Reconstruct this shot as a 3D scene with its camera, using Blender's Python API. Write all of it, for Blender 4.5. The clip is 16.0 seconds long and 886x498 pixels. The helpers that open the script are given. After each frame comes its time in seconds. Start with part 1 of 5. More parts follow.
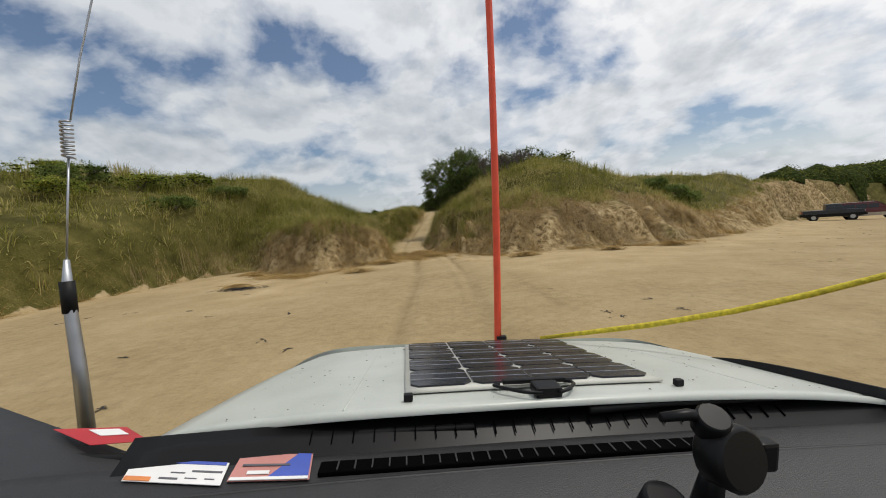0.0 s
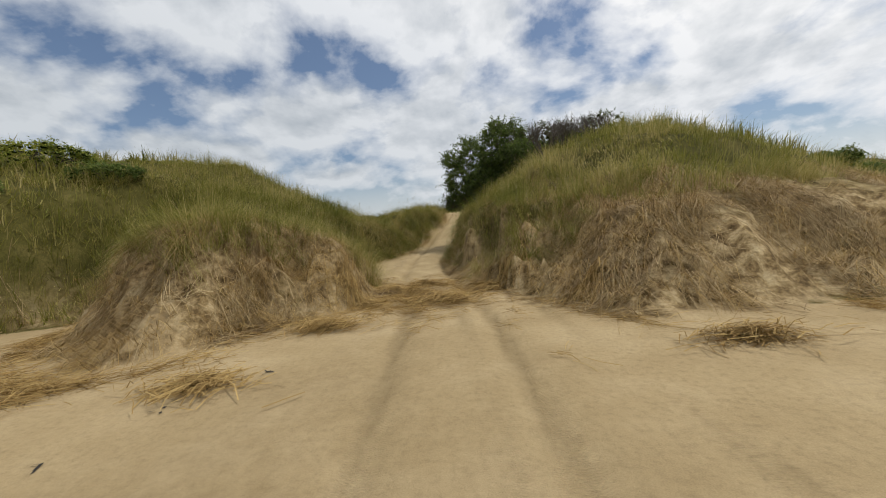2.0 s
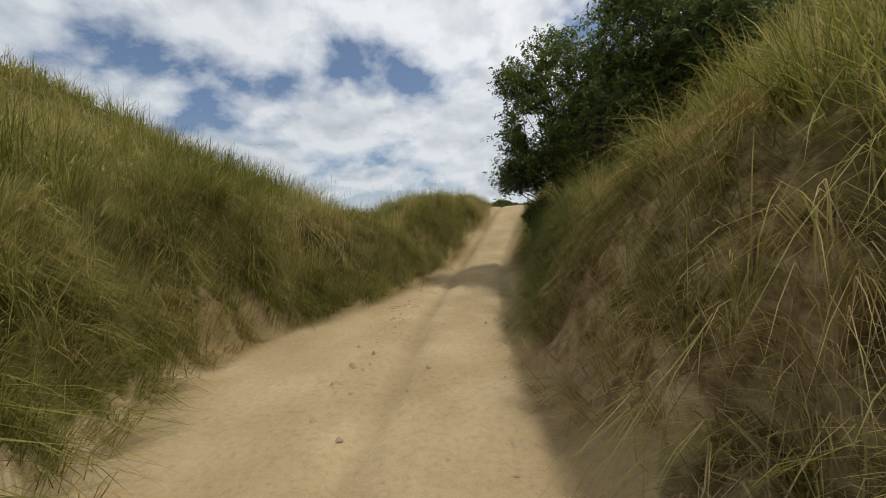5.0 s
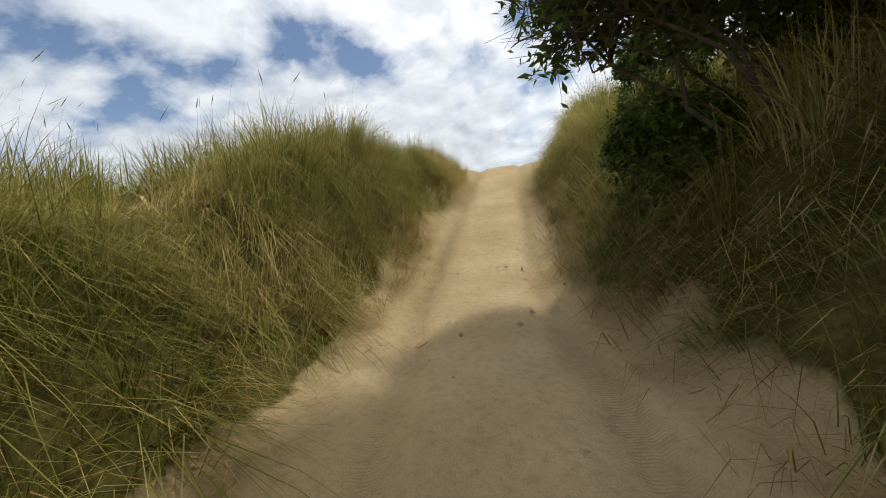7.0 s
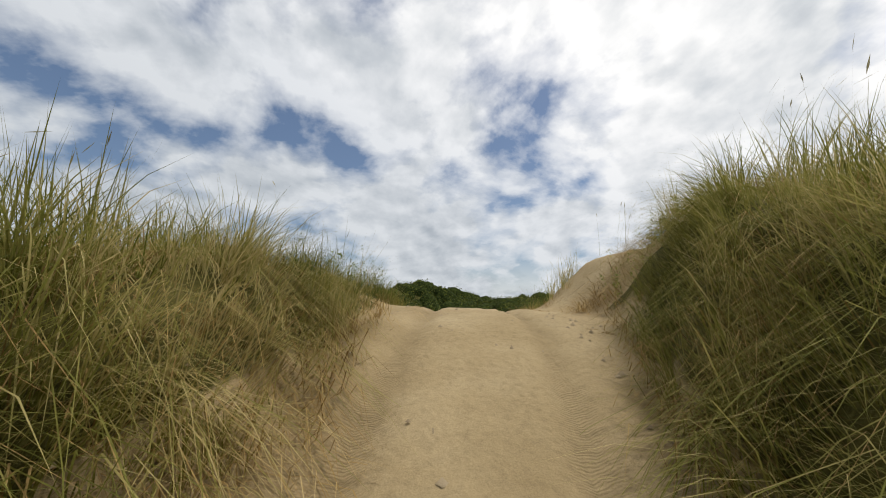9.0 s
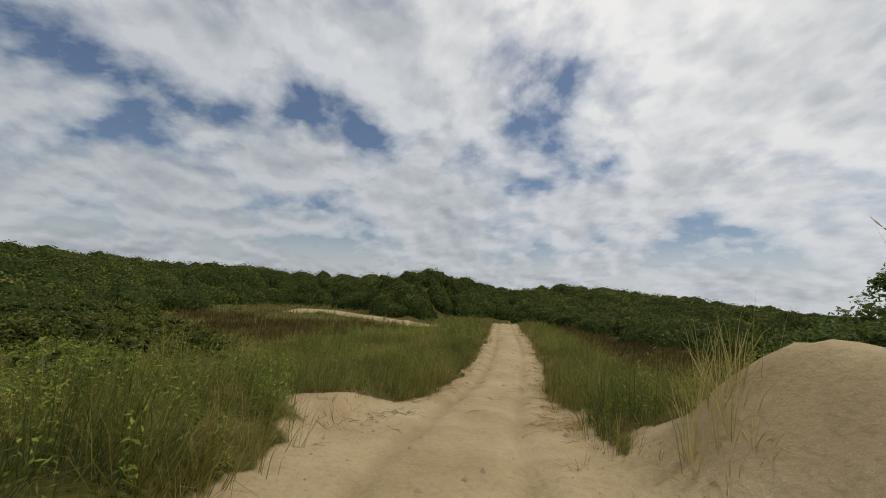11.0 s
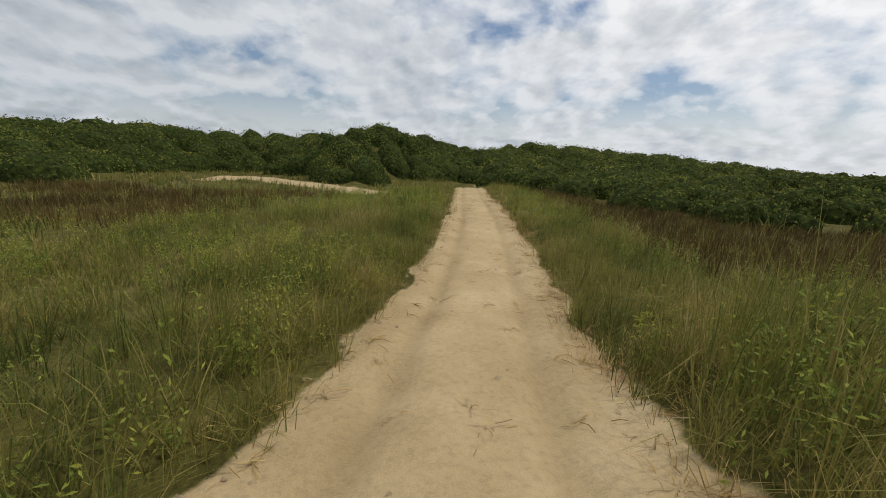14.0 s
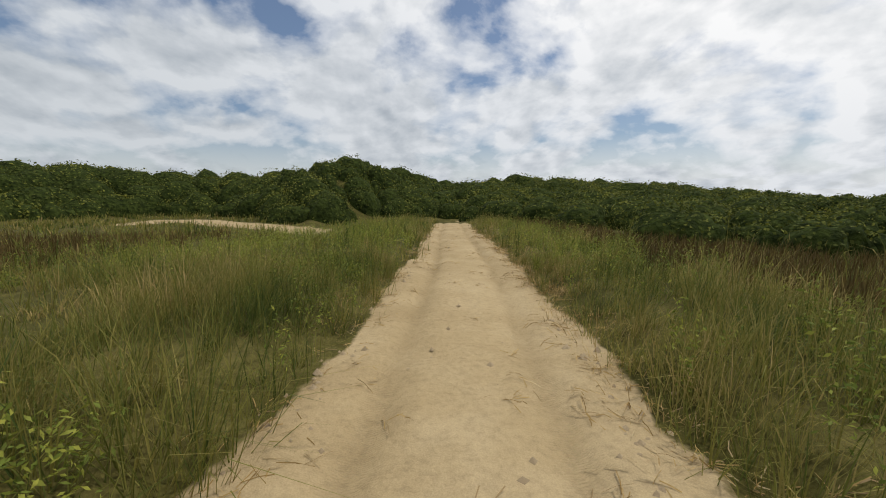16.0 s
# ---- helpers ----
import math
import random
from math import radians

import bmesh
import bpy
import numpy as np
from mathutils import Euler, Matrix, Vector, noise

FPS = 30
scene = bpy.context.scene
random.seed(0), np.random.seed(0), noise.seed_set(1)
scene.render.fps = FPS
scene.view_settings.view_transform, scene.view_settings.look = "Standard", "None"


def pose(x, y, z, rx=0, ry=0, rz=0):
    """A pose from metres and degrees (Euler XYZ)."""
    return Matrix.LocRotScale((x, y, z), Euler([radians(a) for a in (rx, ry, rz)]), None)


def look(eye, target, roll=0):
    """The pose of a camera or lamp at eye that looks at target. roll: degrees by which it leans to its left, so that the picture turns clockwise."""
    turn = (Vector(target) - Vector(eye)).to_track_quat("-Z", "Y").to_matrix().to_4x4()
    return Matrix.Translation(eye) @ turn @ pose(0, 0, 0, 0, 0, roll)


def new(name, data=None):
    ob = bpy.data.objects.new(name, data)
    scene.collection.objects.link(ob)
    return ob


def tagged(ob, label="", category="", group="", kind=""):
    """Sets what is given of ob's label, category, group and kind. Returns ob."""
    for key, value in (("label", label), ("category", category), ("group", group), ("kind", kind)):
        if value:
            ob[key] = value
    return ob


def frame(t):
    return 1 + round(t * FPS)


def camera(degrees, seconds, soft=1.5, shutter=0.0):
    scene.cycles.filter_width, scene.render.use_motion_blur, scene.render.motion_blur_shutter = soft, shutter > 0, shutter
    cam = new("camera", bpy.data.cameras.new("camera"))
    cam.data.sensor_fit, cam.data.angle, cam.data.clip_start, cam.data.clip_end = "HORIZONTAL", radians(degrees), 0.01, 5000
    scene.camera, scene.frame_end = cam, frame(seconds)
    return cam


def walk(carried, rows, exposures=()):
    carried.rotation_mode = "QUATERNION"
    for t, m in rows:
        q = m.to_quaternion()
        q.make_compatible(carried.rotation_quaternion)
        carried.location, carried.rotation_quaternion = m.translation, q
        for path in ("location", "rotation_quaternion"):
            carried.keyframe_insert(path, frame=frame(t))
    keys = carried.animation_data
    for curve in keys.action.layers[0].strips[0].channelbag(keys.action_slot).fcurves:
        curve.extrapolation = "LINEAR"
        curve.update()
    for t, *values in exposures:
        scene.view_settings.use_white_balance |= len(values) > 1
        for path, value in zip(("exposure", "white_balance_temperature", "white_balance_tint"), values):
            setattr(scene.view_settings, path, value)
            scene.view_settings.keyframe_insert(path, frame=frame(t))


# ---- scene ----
# ---------------------------------------------------------------- camera
LENS = 101.5
cam = camera(LENS, 16.0, soft=1.0)


def view(x, y, z, yaw, pitch, roll):
    """A pose from a place and the yaw (to the left), pitch (up) and lean of the driven camera."""
    a, b = radians(yaw), radians(pitch)
    ahead = Vector((-math.sin(a) * math.cos(b), math.cos(a) * math.cos(b), math.sin(b)))
    eye = Vector((x, y, z))
    return look(eye, eye + ahead, roll)


# seconds, x, y, z, yaw, pitch, roll
DRIVE = (
    (0.0, 0.00, 0.00, 1.55, 0.0, -4.1, -5.1),
    (0.5, 0.08, 2.78, 1.54, 1.7, -3.5, -5.0),
    (1.0, 0.08, 5.49, 1.53, 2.7, -3.2, -4.5),
    (1.5, 0.03, 7.80, 1.53, 3.5, -3.5, -4.3),
    (2.0, 0.00, 9.63, 1.54, 4.3, -3.1, -5.0),
    (2.5, -0.11, 11.36, 1.54, 5.2, -2.9, -4.3),
    (3.0, -0.25, 13.46, 1.55, 6.4, -2.6, -4.6),
    (3.5, -0.45, 15.58, 1.58, 7.4, -2.0, -3.9),
    (4.0, -0.81, 17.74, 1.55, 9.1, -3.9, -3.2),
    (5.2, -1.66, 22.60, 1.56, 8.6, -1.6, -3.9),
    (6.5, -2.24, 28.17, 1.57, 8.0, 2.2, -4.5),
    (7.0, -2.22, 30.57, 1.52, 3.4, -5.3, -7.2),
    (7.5, -2.20, 32.88, 1.65, 2.3, 1.3, -5.5),
    (8.0, -2.15, 35.29, 2.00, -0.6, 9.8, -0.1),
    (9.2, -1.25, 39.90, 3.32, -4.6, 9.8, 1.6),
    (10.5, -0.60, 43.71, 4.62, -7.0, 9.3, 3.0),
    (11.0, -0.40, 44.68, 4.72, -1.7, 6.8, 3.4),
    (11.5, -0.27, 45.60, 4.78, 0.4, 3.6, 3.9),
    (12.0, -0.24, 46.70, 4.80, 1.9, -2.4, 1.0),
    (12.5, -0.15, 47.61, 4.74, -0.1, -5.9, 4.4),
    (13.0, 0.07, 48.85, 4.58, -5.9, -10.2, 3.9),
    (13.5, 0.24, 49.84, 4.44, -7.7, -11.8, 3.7),
    (14.0, 0.51, 50.99, 4.24, -8.8, -14.0, 2.4),
    (14.5, 0.81, 52.28, 4.02, -10.2, -14.6, 2.1),
    (15.0, 1.18, 53.70, 3.82, -11.7, -13.0, 2.2),
    (15.5, 1.58, 55.20, 3.60, -11.4, -11.4, 0.1),
    (16.0, 2.11, 56.85, 3.46, -10.7, -7.7, 0.4),
)
walk(cam, [(t, view(*row)) for t, *row in DRIVE],
     ((0.0, -0.15), (4.0, -0.05), (6.5, 0.12), (7.0, 0.25), (7.5, 0.05), (8.0, 0.08), (10.5, -0.45), (11.5, -0.44), (12.5, -0.32), (13.5, -0.2), (14.5, -0.12), (16.0, -0.12)))

# ---------------------------------------------------------------- sky and sun
SUN_EL, SUN_AZ = 66.0, 80.0  # height; degrees from +y towards +x

world = bpy.data.worlds.new("broken_cloud_sky")
scene.world = world
world.use_nodes = True
wn, wl = world.node_tree.nodes, world.node_tree.links
wn.clear()


def wnode(kind, **inputs):
    n = wn.new(kind)
    for key, value in inputs.items():
        n.inputs[key].default_value = value
    return n


sky = wnode("ShaderNodeTexSky")
sky.sky_type, sky.sun_disc = "NISHITA", False
sky.sun_elevation, sky.sun_rotation = radians(SUN_EL), radians(SUN_AZ)
sky.dust_density, sky.ozone_density = 1.4, 1.6
coord = wnode("ShaderNodeTexCoord")
split = wnode("ShaderNodeSeparateXYZ")
wl.new(coord.outputs["Generated"], split.inputs[0])
# the cloud layer is a flat sheet overhead: directions are projected up to it
lift = wnode("ShaderNodeMath")
lift.operation = "ADD"
lift.inputs[1].default_value = 0.42
clamp = wnode("ShaderNodeMath")
clamp.operation = "MAXIMUM"
clamp.inputs[1].default_value = 0.02
wl.new(split.outputs["Z"], lift.inputs[0])
wl.new(lift.outputs[0], clamp.inputs[0])
proj = wnode("ShaderNodeVectorMath")
proj.operation = "DIVIDE"
comb = wnode("ShaderNodeCombineXYZ")
for i in range(3):
    wl.new(clamp.outputs[0], comb.inputs[i])
wl.new(coord.outputs["Generated"], proj.inputs[0])
wl.new(comb.outputs[0], proj.inputs[1])
stretch = wnode("ShaderNodeMapping")
stretch.inputs["Rotation"].default_value = (0, 0, radians(75))
stretch.inputs["Scale"].default_value = (1.0, 1.0, 0.0)
wl.new(proj.outputs[0], stretch.inputs["Vector"])


def wnoise(scale, detail, rough, distort, offset):
    n = wnode("ShaderNodeTexNoise", Scale=scale, Detail=detail, Roughness=rough, Distortion=distort)
    m = wnode("ShaderNodeMapping")
    m.inputs["Location"].default_value = offset
    wl.new(stretch.outputs[0], m.inputs["Vector"])
    wl.new(m.outputs[0], n.inputs["Vector"])
    return n


def wramp(source, stops):
    r = wnode("ShaderNodeValToRGB")
    while len(r.color_ramp.elements) < len(stops):
        r.color_ramp.elements.new(0.5)
    for e, (p, c) in zip(r.color_ramp.elements, stops):
        e.position, e.color = p, (*c, 1)
    wl.new(source, r.inputs["Fac"])
    return r


def wmath(op, a, b, c=None):
    n = wnode("ShaderNodeMath")
    n.operation = op
    for i, v in enumerate((a, b, c)):
        if isinstance(v, (int, float)):
            n.inputs[i].default_value = v
        elif v is not None:
            wl.new(v, n.inputs[i])
    return n.outputs[0]


def cloud_depth(offset):
    """How thick the cloud is: broad banks, broken into heaped puffs, with frayed edges."""
    banks = wnoise(2.1, 9.0, 0.56, 0.2, (3.1 + offset[0], 1.7 + offset[1], 0))
    puffs = wnode("ShaderNodeTexVoronoi", Scale=5.2, Detail=2.0, Roughness=0.5)
    puffs.feature = "SMOOTH_F1"
    puffs.inputs["Smoothness"].default_value = 0.7
    m = wnode("ShaderNodeMapping")
    m.inputs["Location"].default_value = (0.7 + offset[0], 4.3 + offset[1], 0)
    fray = wnoise(9.0, 4.0, 0.6, 0.0, (8.0 + offset[0], offset[1], 0))
    bend = wnode("ShaderNodeVectorMath")
    bend.operation = "MULTIPLY_ADD"
    bend.inputs[1].default_value = (0.13, 0.13, 0.0)
    wl.new(fray.outputs["Color"], bend.inputs[0])
    wl.new(stretch.outputs[0], bend.inputs[2])
    wl.new(bend.outputs[0], m.inputs["Vector"])
    wl.new(m.outputs[0], puffs.inputs["Vector"])
    return wmath("MULTIPLY_ADD", puffs.outputs["Distance"], -0.22, banks.outputs["Fac"])


thick = cloud_depth((0.0, 0.0))
sunward = cloud_depth((-0.05 * math.sin(radians(SUN_AZ)), -0.05 * math.cos(radians(SUN_AZ))))
cover = wramp(thick, ((0.165, (0.0,) * 3), (0.245, (0.6,) * 3), (0.335, (1, 1, 1))))
# the puffs' sunny sides are white, their far sides and thick middles grey
slope = wmath("MULTIPLY_ADD", wmath("SUBTRACT", thick, sunward), 1.7, 0.52)
body = wmath("MULTIPLY_ADD", thick, -0.9, 0.42)
tone = wramp(wmath("ADD", slope, body), ((0.22, (5.4, 5.8, 6.3)), (0.42, (7.4, 7.7, 8.0)), (0.56, (9.3, 9.4, 9.5)), (0.72, (11.4, 11.3, 11.2))))
# clouds are brighter towards the sun
aim = wnode("ShaderNodeVectorMath")
aim.operation = "DOT_PRODUCT"
aim.inputs[1].default_value = (math.sin(radians(SUN_AZ)) * math.cos(radians(SUN_EL)), math.cos(radians(SUN_AZ)) * math.cos(radians(SUN_EL)), math.sin(radians(SUN_EL)))
wl.new(coord.outputs["Generated"], aim.inputs[0])
glow = wramp(aim.outputs["Value"], ((0.0, (0.58, 0.62, 0.66)), (0.42, (0.73, 0.76, 0.80)), (0.75, (1.0, 1.0, 1.0)), (1.0, (1.15, 1.14, 1.12))))
lit = wnode("ShaderNodeMix")
lit.data_type, lit.blend_type = "RGBA", "MULTIPLY"
lit.inputs[0].default_value = 1.0
wl.new(tone.outputs[0], lit.inputs[6])
wl.new(glow.outputs[0], lit.inputs[7])
mix = wnode("ShaderNodeMix")
mix.data_type = "RGBA"
haze = wramp(split.outputs["Z"], ((0.0, (0.95,) * 3), (0.05, (0.8,) * 3), (0.16, (0.0,) * 3)))
full = wnode("ShaderNodeMath")
full.operation = "MAXIMUM"
wl.new(cover.outputs["Color"], full.inputs[0])
wl.new(haze.outputs["Color"], full.inputs[1])
wl.new(full.outputs[0], mix.inputs[0])
wl.new(sky.outputs[0], mix.inputs[6])
wl.new(lit.outputs[2], mix.inputs[7])
back = wnode("ShaderNodeBackground", Strength=0.1)
wl.new(mix.outputs[2], back.inputs["Color"])
wout = wn.new("ShaderNodeOutputWorld")
wl.new(back.outputs[0], wout.inputs["Surface"])

sun = new("sun", bpy.data.lights.new("sun", "SUN"))
sun.data.energy, sun.data.angle, sun.data.color = 2.1, radians(4.0), (1.0, 0.95, 0.87)
sun.matrix_world = look((0, 0, 60), (-math.sin(radians(SUN_AZ)) * 60, -math.cos(radians(SUN_AZ)) * 60,
                                     60 - 60 * math.tan(radians(SUN_EL))))


# ---------------------------------------------------------------- materials
def material(name, stops, scale=6.0, rough=0.8, bump=0.0, bump_scale=60.0, fine=0.0, metal=0.0, islands=False, spread=None, detail=6.0, depth=0.02, patch=0.9):
    """A surface whose colour runs through stops by a noise of that scale (per metre), with a second, fine grain and a bump.
    islands: the colour runs by the loose piece instead, shifted by the noise."""
    m = bpy.data.materials.new(name)
    m.use_nodes = True
    n, l = m.node_tree.nodes, m.node_tree.links
    b = n["Principled BSDF"]
    b.inputs["Roughness"].default_value, b.inputs["Metallic"].default_value = rough, metal
    c = n.new("ShaderNodeTexCoord")
    t = n.new("ShaderNodeTexNoise")
    t.inputs["Scale"].default_value, t.inputs["Detail"].default_value = scale, detail
    l.new(c.outputs["Object"], t.inputs["Vector"])
    value = t.outputs["Fac"]
    if islands:
        g = n.new("ShaderNodeNewGeometry")
        a = n.new("ShaderNodeMath")
        a.operation = "MULTIPLY_ADD"
        a.inputs[1].default_value = 0.55 if spread is None else spread
        l.new(g.outputs["Random Per Island"], a.inputs[0])
        k = n.new("ShaderNodeMath")
        k.operation = "MULTIPLY_ADD"
        k.inputs[1].default_value, k.inputs[2].default_value = patch, 0.23 - 0.5 * patch
        l.new(value, k.inputs[0])
        l.new(k.outputs[0], a.inputs[2])
        value = a.outputs[0]
    r = n.new("ShaderNodeValToRGB")
    while len(r.color_ramp.elements) < len(stops):
        r.color_ramp.elements.new(0.5)
    for e, (p, col) in zip(r.color_ramp.elements, stops):
        e.position, e.color = p, (*col, 1)
    l.new(value, r.inputs["Fac"])
    out = r.outputs["Color"]
    if fine:
        f = n.new("ShaderNodeTexNoise")
        f.inputs["Scale"].default_value, f.inputs["Detail"].default_value = bump_scale * 1.7, 4.0
        l.new(c.outputs["Object"], f.inputs["Vector"])
        x = n.new("ShaderNodeMix")
        x.data_type, x.blend_type = "RGBA", "OVERLAY"
        x.inputs[0].default_value = fine
        l.new(out, x.inputs[6])
        l.new(f.outputs["Color"], x.inputs[7])
        out = x.outputs[2]
    l.new(out, b.inputs["Base Color"])
    if bump:
        f = n.new("ShaderNodeTexNoise")
        f.inputs["Scale"].default_value, f.inputs["Detail"].default_value = bump_scale, 6.0
        l.new(c.outputs["Object"], f.inputs["Vector"])
        u = n.new("ShaderNodeBump")
        u.inputs["Strength"].default_value, u.inputs["Distance"].default_value = bump, depth
        l.new(f.outputs["Fac"], u.inputs["Height"])
        l.new(u.outputs[0], b.inputs["Normal"])
    return m


def leafy(m, amount=0.35):
    """Lets some light through a blade or leaf."""
    n, l = m.node_tree.nodes, m.node_tree.links
    b = n["Principled BSDF"]
    col = b.inputs["Base Color"].links[0].from_socket
    tr = n.new("ShaderNodeBsdfTranslucent")
    l.new(col, tr.inputs["Color"])
    mx = n.new("ShaderNodeMixShader")
    b.inputs["Specular IOR Level"].default_value = 0.09
    mx.inputs[0].default_value = amount
    l.new(b.outputs[0], mx.inputs[1])
    l.new(tr.outputs[0], mx.inputs[2])
    l.new(mx.outputs[0], n["Material Output"].inputs["Surface"])
    return m


GRASS = leafy(material("marram_blade", ((0.08, (0.088, 0.104, 0.018)), (0.35, (0.198, 0.203, 0.040)), (0.6, (0.333, 0.302, 0.084)), (0.88, (0.542, 0.446, 0.194))),
                       scale=0.35, rough=0.55, islands=True, patch=1.7))
BANK = leafy(material("bank_blade", ((0.06, (0.087, 0.100, 0.019)), (0.35, (0.196, 0.199, 0.043)), (0.62, (0.332, 0.299, 0.089)), (0.9, (0.568, 0.465, 0.213))),
                      scale=0.5, rough=0.6, islands=True, patch=1.7), 0.45)
STRAW = leafy(material("dead_straw", ((0.05, (0.126, 0.076, 0.026)), (0.4, (0.294, 0.192, 0.070)), (0.75, (0.473, 0.335, 0.133)), (1.0, (0.57, 0.455, 0.235))),
                       scale=0.6, rough=0.7, islands=True), 0.2)
FIELD = leafy(material("field_blade", ((0.16, (0.060, 0.089, 0.021)), (0.42, (0.160, 0.168, 0.036)), (0.72, (0.282, 0.242, 0.067)), (1.0, (0.497, 0.363, 0.157))),
                       scale=0.55, rough=0.55, islands=True, patch=1.8))
HERB = leafy(material("herb_leaf", ((0.1, (0.083, 0.122, 0.025)), (0.5, (0.201, 0.244, 0.041)), (0.9, (0.443, 0.421, 0.075))), scale=0.3, rough=0.5, islands=True))
# greener than the other bank's grass, and darkened to carry the bank's shade
GREEN_SHADE_BANK = leafy(material("green_shade_bank_blade", ((0.06, (0.059, 0.081, 0.018)), (0.4, (0.128, 0.156, 0.034)), (0.7, (0.247, 0.242, 0.068)), (0.95, (0.455, 0.378, 0.179))),
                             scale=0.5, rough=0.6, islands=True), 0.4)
REED = leafy(material("brown_reed", ((0.1, (0.043, 0.030, 0.011)), (0.45, (0.102, 0.070, 0.026)), (0.8, (0.187, 0.136, 0.046)), (1.0, (0.289, 0.218, 0.083))),
                      scale=0.15, rough=0.7, islands=True), 0.2)
SCRUB = leafy(material("scrub_leaf", ((0.1, (0.045, 0.057, 0.014)), (0.4, (0.111, 0.125, 0.025)), (0.7, (0.220, 0.220, 0.040)), (1.0, (0.378, 0.331, 0.068))),
                       scale=0.3, rough=0.75, islands=True, spread=0.34, patch=1.5), 0.25)
LEAF = leafy(material("wattle_leaf", ((0.1, (0.051, 0.079, 0.023)), (0.5, (0.113, 0.158, 0.039)), (0.85, (0.212, 0.257, 0.067)), (1.0, (0.312, 0.338, 0.075))),
                      scale=0.5, rough=0.5, islands=True), 0.5)
# for the crowns' inner hulls: shade between the leaves put into a dark colour
SCRUB_SHADE = material("scrub_shade", ((0.3, (0.012, 0.018, 0.005)), (0.5, (0.030, 0.042, 0.010)), (0.7, (0.055, 0.072, 0.016))), scale=3.0, rough=1.0, bump=1.0, bump_scale=2.6, depth=0.35)
SCRUB_SHADE.node_tree.nodes["Principled BSDF"].inputs["Specular IOR Level"].default_value = 0.05
STALK = leafy(material("dry_stalk", ((0.1, (0.16, 0.14, 0.06)), (0.5, (0.34, 0.29, 0.14)), (0.9, (0.5, 0.43, 0.24))), scale=0.6, rough=0.7, islands=True), 0.3)
ROOT = material("bared_root", ((0.1, (0.13, 0.082, 0.034)), (0.5, (0.30, 0.208, 0.092)), (0.9, (0.54, 0.425, 0.23))), scale=0.8, rough=0.8, islands=True)
BARK = material("grey_bark", ((0.3, (0.05, 0.04, 0.032)), (0.7, (0.15, 0.125, 0.10))), scale=9, rough=0.9, bump=0.6, bump_scale=40, fine=0.3)
TWIG = material("dead_twig", ((0.3, (0.07, 0.058, 0.046)), (0.7, (0.16, 0.135, 0.11))), scale=9, rough=0.9)
WRACK = material("dark_wrack", ((0.3, (0.012, 0.010, 0.008)), (0.7, (0.05, 0.04, 0.03))), scale=20, rough=0.85, bump=0.5, bump_scale=60)


